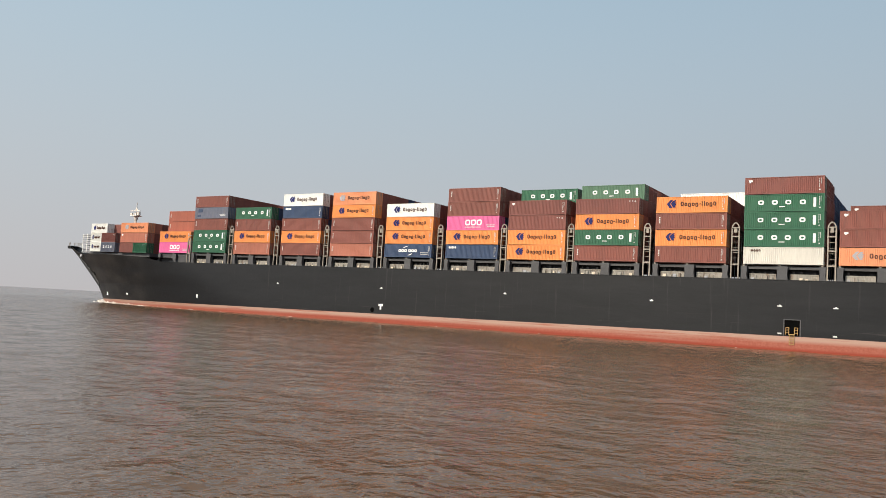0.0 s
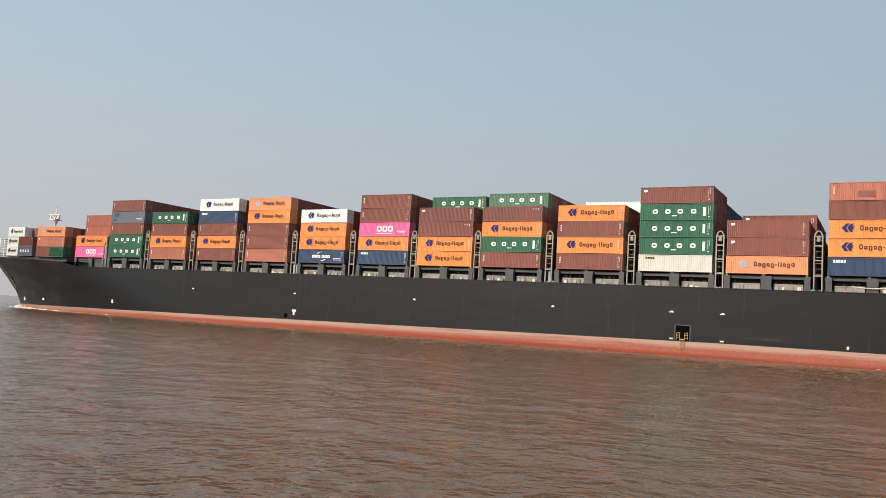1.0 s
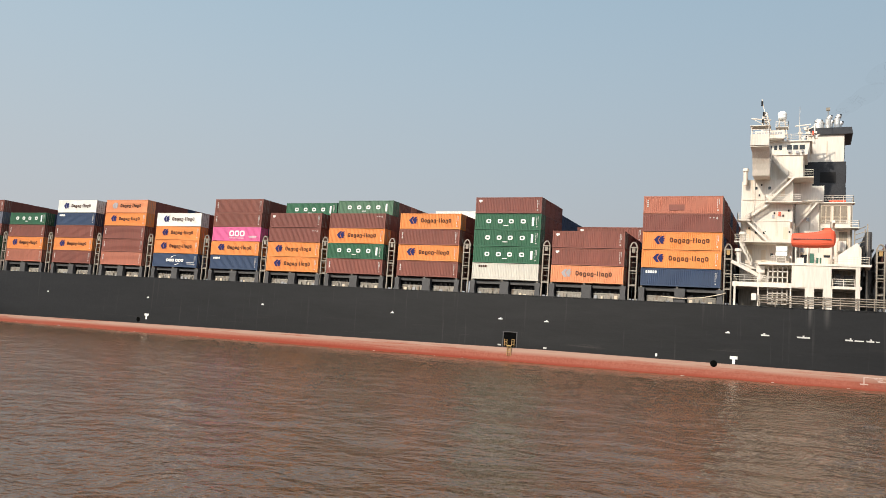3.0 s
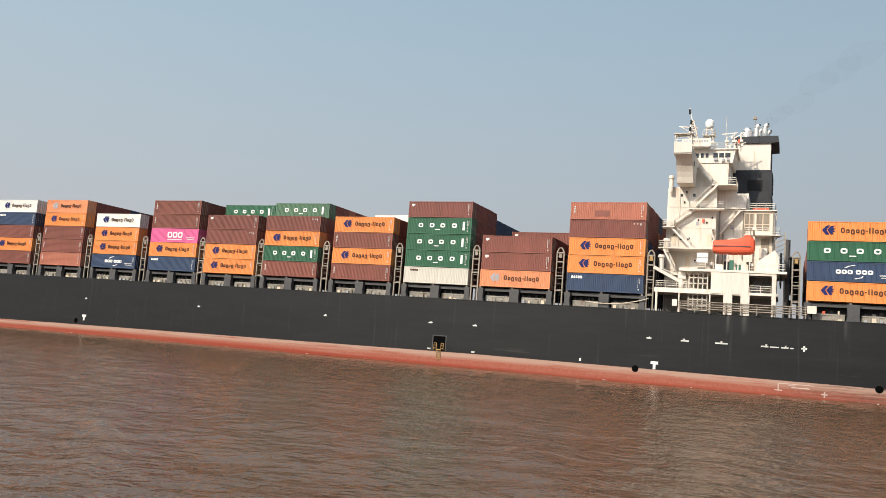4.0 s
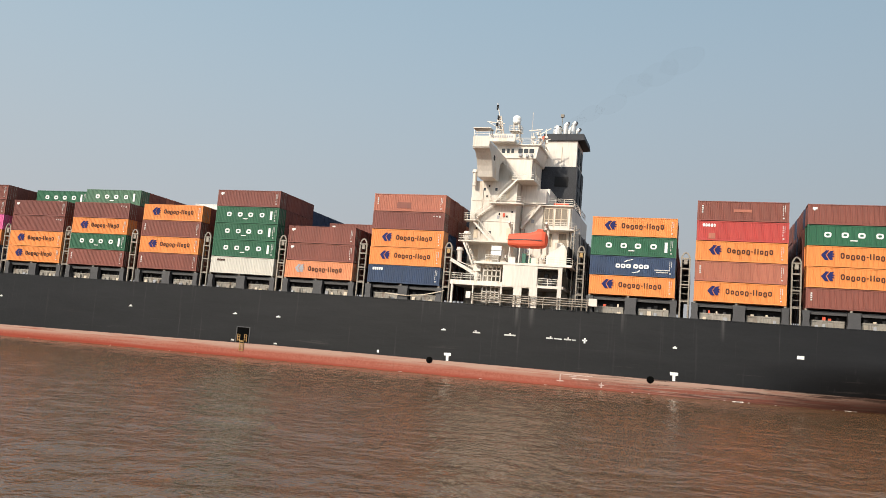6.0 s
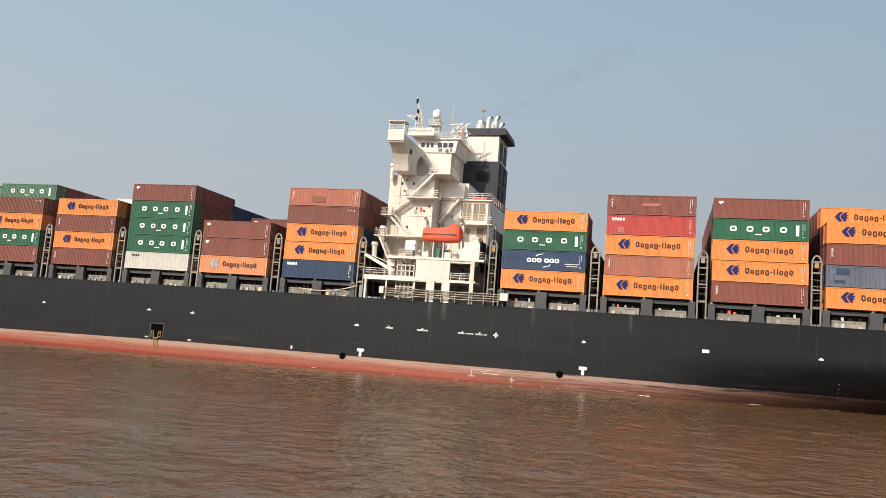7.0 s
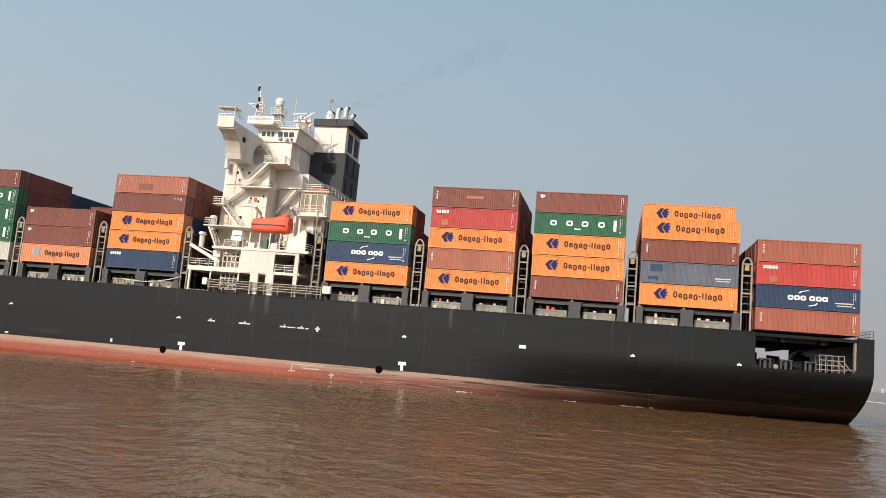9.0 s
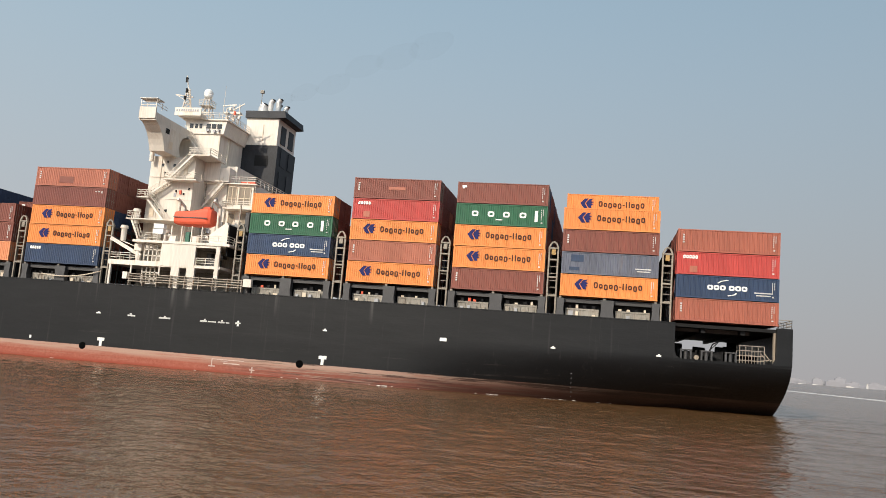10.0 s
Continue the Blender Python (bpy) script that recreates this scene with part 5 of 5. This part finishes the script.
boxes("down_pipe", BUFF, funnel, (22.5, 22.62, 156.9, 157.05, 38.4, 41.2))
for x, y, r, h in ((21.2, 159.0, 0.86, 45.3), (22.7, 158.6, 0.44, 46.0), (23.1, 160.8, 0.4, 45.8), (24.1, 158.6, 0.46, 46.1), (24.5, 160.8, 0.4, 45.5)):
    bm = bmesh.new()
    rod(bm, (x, y, 43.3), (x, y, h - 0.5), r, n=16)
    rod(bm, (x, y, h - 0.5), (x + 0.35, y, h), r, r * 0.95, 16)
    p = part("exhaust_pipe", bm, CHROME, funnel, smooth=False)
    boxes("pipe_mouth", DARK, p, (x + 0.05, x + 0.65, y - r * 0.8, y + r * 0.8, h - 0.12, h + 0.1))

# ---- lifeboat ----
boat = rides(tagged(new("lifeboat"), "enclosed orange lifeboat hanging in davits", "lifeboat"))
bm = bmesh.new()
prof = [(17.7, 21.3, 22.7, 0.9), (17.85, 21.05, 22.95, 1.15), (18.8, 20.9, 23.05, 1.3), (20.4, 20.85, 23.15, 1.35), (21.4, 20.85, 23.3, 1.35), (22.3, 20.87, 23.6, 1.3), (23.1, 20.95, 23.65, 1.2), (23.6, 21.15, 23.4, 1.0), (23.8, 21.7, 22.9, 0.6)]
rings = []
for x, lo, hi, w in prof:
    rings.append([bm.verts.new((x, 141.6 + w * math.copysign(abs(math.cos(a)) ** 0.45, math.cos(a)), (lo + hi) / 2 + (hi - lo) / 2 * math.copysign(abs(math.sin(a)) ** 0.6, math.sin(a)))) for a in [2 * math.pi * i / 16 for i in range(16)]])
for a, c in zip(rings, rings[1:]):
    for i in range(16):
        bm.faces.new((a[i], a[(i + 1) % 16], c[(i + 1) % 16], c[i]))
bm.faces.new(rings[0])
bm.faces.new(rings[-1])
part("boat_hull", bm, BOAT_ORANGE, boat)
bm = bmesh.new()
prism(bm, [(21.9, 23.3), (23.2, 23.5), (23.1, 23.85), (22.3, 23.85)], 141.0, 142.2)
part("steering_turret", bm, BOAT_ORANGE, boat)
boxes("fender_strip", STEEL, boat, (17.9, 23.2, 140.2, 140.32, 21.95, 22.07))
for d in ((17.9, 18.1, 141.5, 141.7, 22.7, 24.6), (23.0, 23.2, 141.5, 141.7, 23.0, 24.9)):
    boxes("hook", LASH, boat, d)

# ---- aft mooring deck ----
for x, y, s in ((91.3, 143.5, 1.0), (94.2, 142.5, 1.15), (97.6, 146, 1.1), (99.5, 150, 1.2), (92.6, 152, 1.2)):
    w = rides(tagged(new("mooring_winch"), "dark mooring winch on the aft deck", "winch", "winches on the aft deck"))
    bm = bmesh.new()
    rod(bm, (x - 1.0 * s, y, 7.4), (x + 1.0 * s, y, 7.4), 0.75 * s, n=14)
    part("drum", bm, DARK, w)
    boxes("bed", DARK, w, (x - 1.2 * s, x + 1.2 * s, y - 0.8, y + 0.8, 5.9, 6.5))
    for x0 in (x - 1.2 * s, x + 1.0 * s):
        boxes("side_plate", DARK, w, (x0, x0 + 0.2 * s, y - 0.9, y + 0.9, 6.5, 8.3))
for x in (90.9, 93.4, 96.3):
    f = rides(tagged(new("roller_fairlead"), "grey roller fairlead on the deck edge", "fairlead", "fairleads on the aft deck"))
    for x0 in (x - 0.7, x + 0.5):
        boxes("cheek", STEEL, f, (x0, x0 + 0.2, 140.0, 140.7, 7.0, 8.1))
    boxes("bridge_piece", STEEL, f, (x - 0.75, x + 0.75, 140.0, 140.7, 8.1, 8.25))
    bm = bmesh.new()
    rod(bm, (x, 140.35, 7.0), (x, 140.35, 8.1), 0.22)
    part("roller", bm, STEEL, f)
    boxes("foot", STEEL, f, (x - 0.8, x + 0.8, 139.9, 140.8, 5.9, 7.0))
c = rides(tagged(new("railing_cage"), "white pipe railing round a stair on the aft deck", "railing"))
for y in (140.0, 142.2):
    bm = bmesh.new()
    for x in np.linspace(97.3, 100.2, 5):
        bar(bm, (x, y, 5.9), (x, y, 9.2), 0.08)
    for z in (7.4, 8.0, 8.6, 9.2):
        bar(bm, (97.3, y, z), (100.2, y, z), 0.075)
    bar(bm, (100.2, y, 8.4), (101.0, y, 7.4), 0.1)
    bar(bm, (100.2, y, 7.6), (101.2, y, 7.6), 0.1)
    part("rail_frame", bm, LASH, c)
c = rides(tagged(new("hose_reel"), "pale round hose reel on the aft deck", "reel"))
bm = bmesh.new()
rod(bm, (92.2, 140.2, 7.3), (92.2, 140.5, 7.3), 0.3, n=16)
part("disc", bm, LOUVRE, c)
boxes("foot", STEEL, c, (92.0, 92.4, 140.2, 140.5, 5.9, 7.0))

for x, y, h in ((90.2, 148.0, 9.3), (93.4, 149.5, 9.0), (96.0, 147.0, 9.1), (97.4, 150.0, 9.3)):
    g = rides(tagged(new("winch_motor"), "dark winch motor and gear housing on the aft deck", "motor", "motors on the aft deck"))
    boxes("gear_housing", DARK, g, (x - 0.6, x + 0.6, y - 0.6, y + 0.6, 5.9, h - 0.5))
    bm = bmesh.new()
    rod(bm, (x - 0.7, y, h - 0.55), (x + 0.9, y, h - 0.55), 0.5, 0.42, 12)
    part("motor", bm, DARK, g)
c = rides(tagged(new("hose_davit"), "small bent davit on the aft deck", "davit"))
bm = bmesh.new()
bend = [(93.9, 5.9), (93.9, 8.3), (94.2, 9.1), (94.9, 9.5), (95.5, 9.55)]
for (u, v), (p, q) in zip(bend, bend[1:]):
    bar(bm, (u, 141.2, v), (p, 141.2, q), 0.16)
bar(bm, (93.95, 141.2, 8.4), (94.9, 141.2, 9.4), 0.1)
part("davit_arm", bm, DARK, c)

# ---- thin exhaust smoke ----
def smoke_material():
    m = bpy.data.materials.new("thin_smoke")
    m.use_nodes = True
    n, l = m.node_tree.nodes, m.node_tree.links
    mix, clear, soot = n.new("ShaderNodeMixShader"), n.new("ShaderNodeBsdfTransparent"), n.new("ShaderNodeBsdfDiffuse")
    soot.inputs["Color"].default_value = (0.05, 0.05, 0.05, 1)
    mix.inputs["Fac"].default_value = 0.014
    l.new(clear.outputs[0], mix.inputs[1])
    l.new(soot.outputs[0], mix.inputs[2])
    l.new(mix.outputs[0], n["Material Output"].inputs["Surface"])
    return m


SMOKE = smoke_material()
smoke = rides(tagged(new("smoke_plume"), "thin dark exhaust smoke drifting from the funnel", "smoke"))
r = random.Random(3)
for i in range(6):
    f = i / 5
    bm = bmesh.new()
    bmesh.ops.create_icosphere(bm, subdivisions=3, radius=1.0)
    for v in bm.verts:
        v.co *= 1 + 0.16 * noise.noise(v.co * 1.2 + Vector((i * 7, 0, 0)))
        v.co = Vector((v.co.x * (2.0 + 3.4 * f), v.co.y * (1.2 + 1.6 * f), v.co.z * (1.0 + 1.7 * f)))
    puff = part("puff", bm, SMOKE, smoke, smooth=True)
    g = f ** 1.35
    puff.matrix_basis = pose(24.3 + 17 * g, 160.5 + 33 * g + r.uniform(-0.8, 0.8), 46.6 + 24 * g + r.uniform(-0.5, 0.5), 0, -30, 20)
    puff.visible_shadow = False

# ---- white water along the hull ----
def foam_line():
    bm = bmesh.new()
    r = random.Random(5)

    def blob(x, y, s, h):
        n = 9
        ring_v = [bm.verts.new((x + s * r.uniform(0.7, 1.3) * math.cos(a), y + s * r.uniform(0.7, 1.0) * math.sin(a), 0.0)) for a in [2 * math.pi * i / n for i in range(n)]]
        top = bm.verts.new((x, y, h))
        for i in range(n):
            bm.faces.new((ring_v[i], ring_v[(i + 1) % n], top))

    for lane in range(3):
        last, x = None, -233.5
        while x < 93:
            fore = max(0.0, min(1.0, (-165 - x) / 60))
            aft = max(0.0, min(1.0, (x - 35) / 20))
            v = noise.noise((x * 0.22 + lane * 31, lane * 9.0, 0)) + 0.8 * noise.noise((x * 1.3, lane * 5.0, 3)) + 0.7 * noise.noise((x * 4.1, lane * 3.0, 8))
            w = (0.03 + 0.60 * fore + 0.05 * aft) * (v - (0.25 if lane == 0 else 0.45) + 0.6 * fore + (0.3 * aft if lane == 0 else -0.4 * aft))
            off = 0.05 + lane * (0.35 + 1.5 * fore) + (0.12 + 0.25 * fore) * noise.noise((x * 0.6, lane, 7))
            if w > 0.008:
                lift = 0.1 + max(0.0, 0.0045 * x)
                y = MID - half_breadth(x, lift) - off
                crest = 0.05 + w * (0.7 + 0.5 * r.random())
                cur = (bm.verts.new((x, y - w * (0.6 + 0.8 * r.random()), 0.02)), bm.verts.new((x, y - w * 0.3, crest)), bm.verts.new((x, y + w * 0.6, crest * 0.5)))
                if last:
                    bm.faces.new((last[0], cur[0], cur[1], last[1]))
                    bm.faces.new((last[1], cur[1], cur[2], last[2]))
                last = cur
            else:
                last = None
            x += r.uniform(0.2, 0.4)
    for i in range(26):
        blob(-234.3 + r.uniform(-0.8, 2.0), MID - r.uniform(-0.5, 2.0), r.uniform(0.5, 1.1), r.uniform(0.3, 1.0))
    ob = tagged(new("bow_wave", mesh_of("bow_wave", bm, FOAM)), "white broken water along the ship's waterline", "foam", kind="stuff")
    return ob


foam = foam_line()


def wake_streak():
    bm = bmesh.new()
    r = random.Random(8)
    for i in range(420):
        f = r.random()
        x, y = 112 + 24 * f + r.gauss(0, 0.7), 480 - 150 * f + r.gauss(0, 1.5)
        n, s = 7, r.uniform(0.3, 0.8)
        foot = [bm.verts.new((x + s * r.uniform(0.6, 1.2) * math.cos(a), y + 2.2 * s * r.uniform(0.6, 1.2) * math.sin(a), 0.0)) for a in [2 * math.pi * k / n for k in range(n)]]
        peak = bm.verts.new((x, y, r.uniform(0.2, 0.45)))
        for k in range(n):
            bm.faces.new((foot[k], foot[(k + 1) % n], peak))
    return tagged(new("wake", mesh_of("wake", bm, WHITE_WATER)), "white streak of wake on the open water", "wake", kind="stuff")


wake_streak()

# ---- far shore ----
# distance haze is mixed into both greys; the air itself is clear
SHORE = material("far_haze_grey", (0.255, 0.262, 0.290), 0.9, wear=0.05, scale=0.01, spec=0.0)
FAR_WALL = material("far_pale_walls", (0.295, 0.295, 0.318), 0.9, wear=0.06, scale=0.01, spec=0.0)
r = random.Random(21)
bm = bmesh.new()
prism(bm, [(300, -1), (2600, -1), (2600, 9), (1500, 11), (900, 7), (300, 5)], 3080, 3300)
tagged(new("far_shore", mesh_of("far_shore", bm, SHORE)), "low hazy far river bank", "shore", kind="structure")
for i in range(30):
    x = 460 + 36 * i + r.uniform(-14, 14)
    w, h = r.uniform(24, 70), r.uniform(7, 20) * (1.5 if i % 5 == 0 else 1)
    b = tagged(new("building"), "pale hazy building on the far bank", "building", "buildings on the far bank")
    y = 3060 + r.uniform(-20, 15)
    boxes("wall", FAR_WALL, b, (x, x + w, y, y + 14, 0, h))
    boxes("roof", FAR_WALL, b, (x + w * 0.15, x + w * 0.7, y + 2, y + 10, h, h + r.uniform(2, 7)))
for x, w, h in ((735, 16, 3), (842, 22, 5), (905, 5, 16), (1010, 28, 6), (690, 12, 3)):
    b = tagged(new("moored_boat"), "small white boat moored at the far bank", "boat", "boats at the far bank")
    bm = bmesh.new()
    prism(bm, [(x, 0), (x + w, 0), (x + w * 1.1, h * 0.6), (x + w * 0.7, h * 0.6), (x + w * 0.6, h), (x + w * 0.2, h), (x - w * 0.05, h * 0.6)], 2985, 2992)
    part("boat_body", bm, SIGN_PALE, b)


# ---- what moves ----
def motions():
    for ob, m in RIDERS:
        walk(ob, [(t, ship_at(t) @ m) for t in (0.0, 5.0, 10.0)])
    walk(foam, [(t, pose(-SPEED * t, 0, 0)) for t in (0.0, 5.0, 10.0)])


motions()
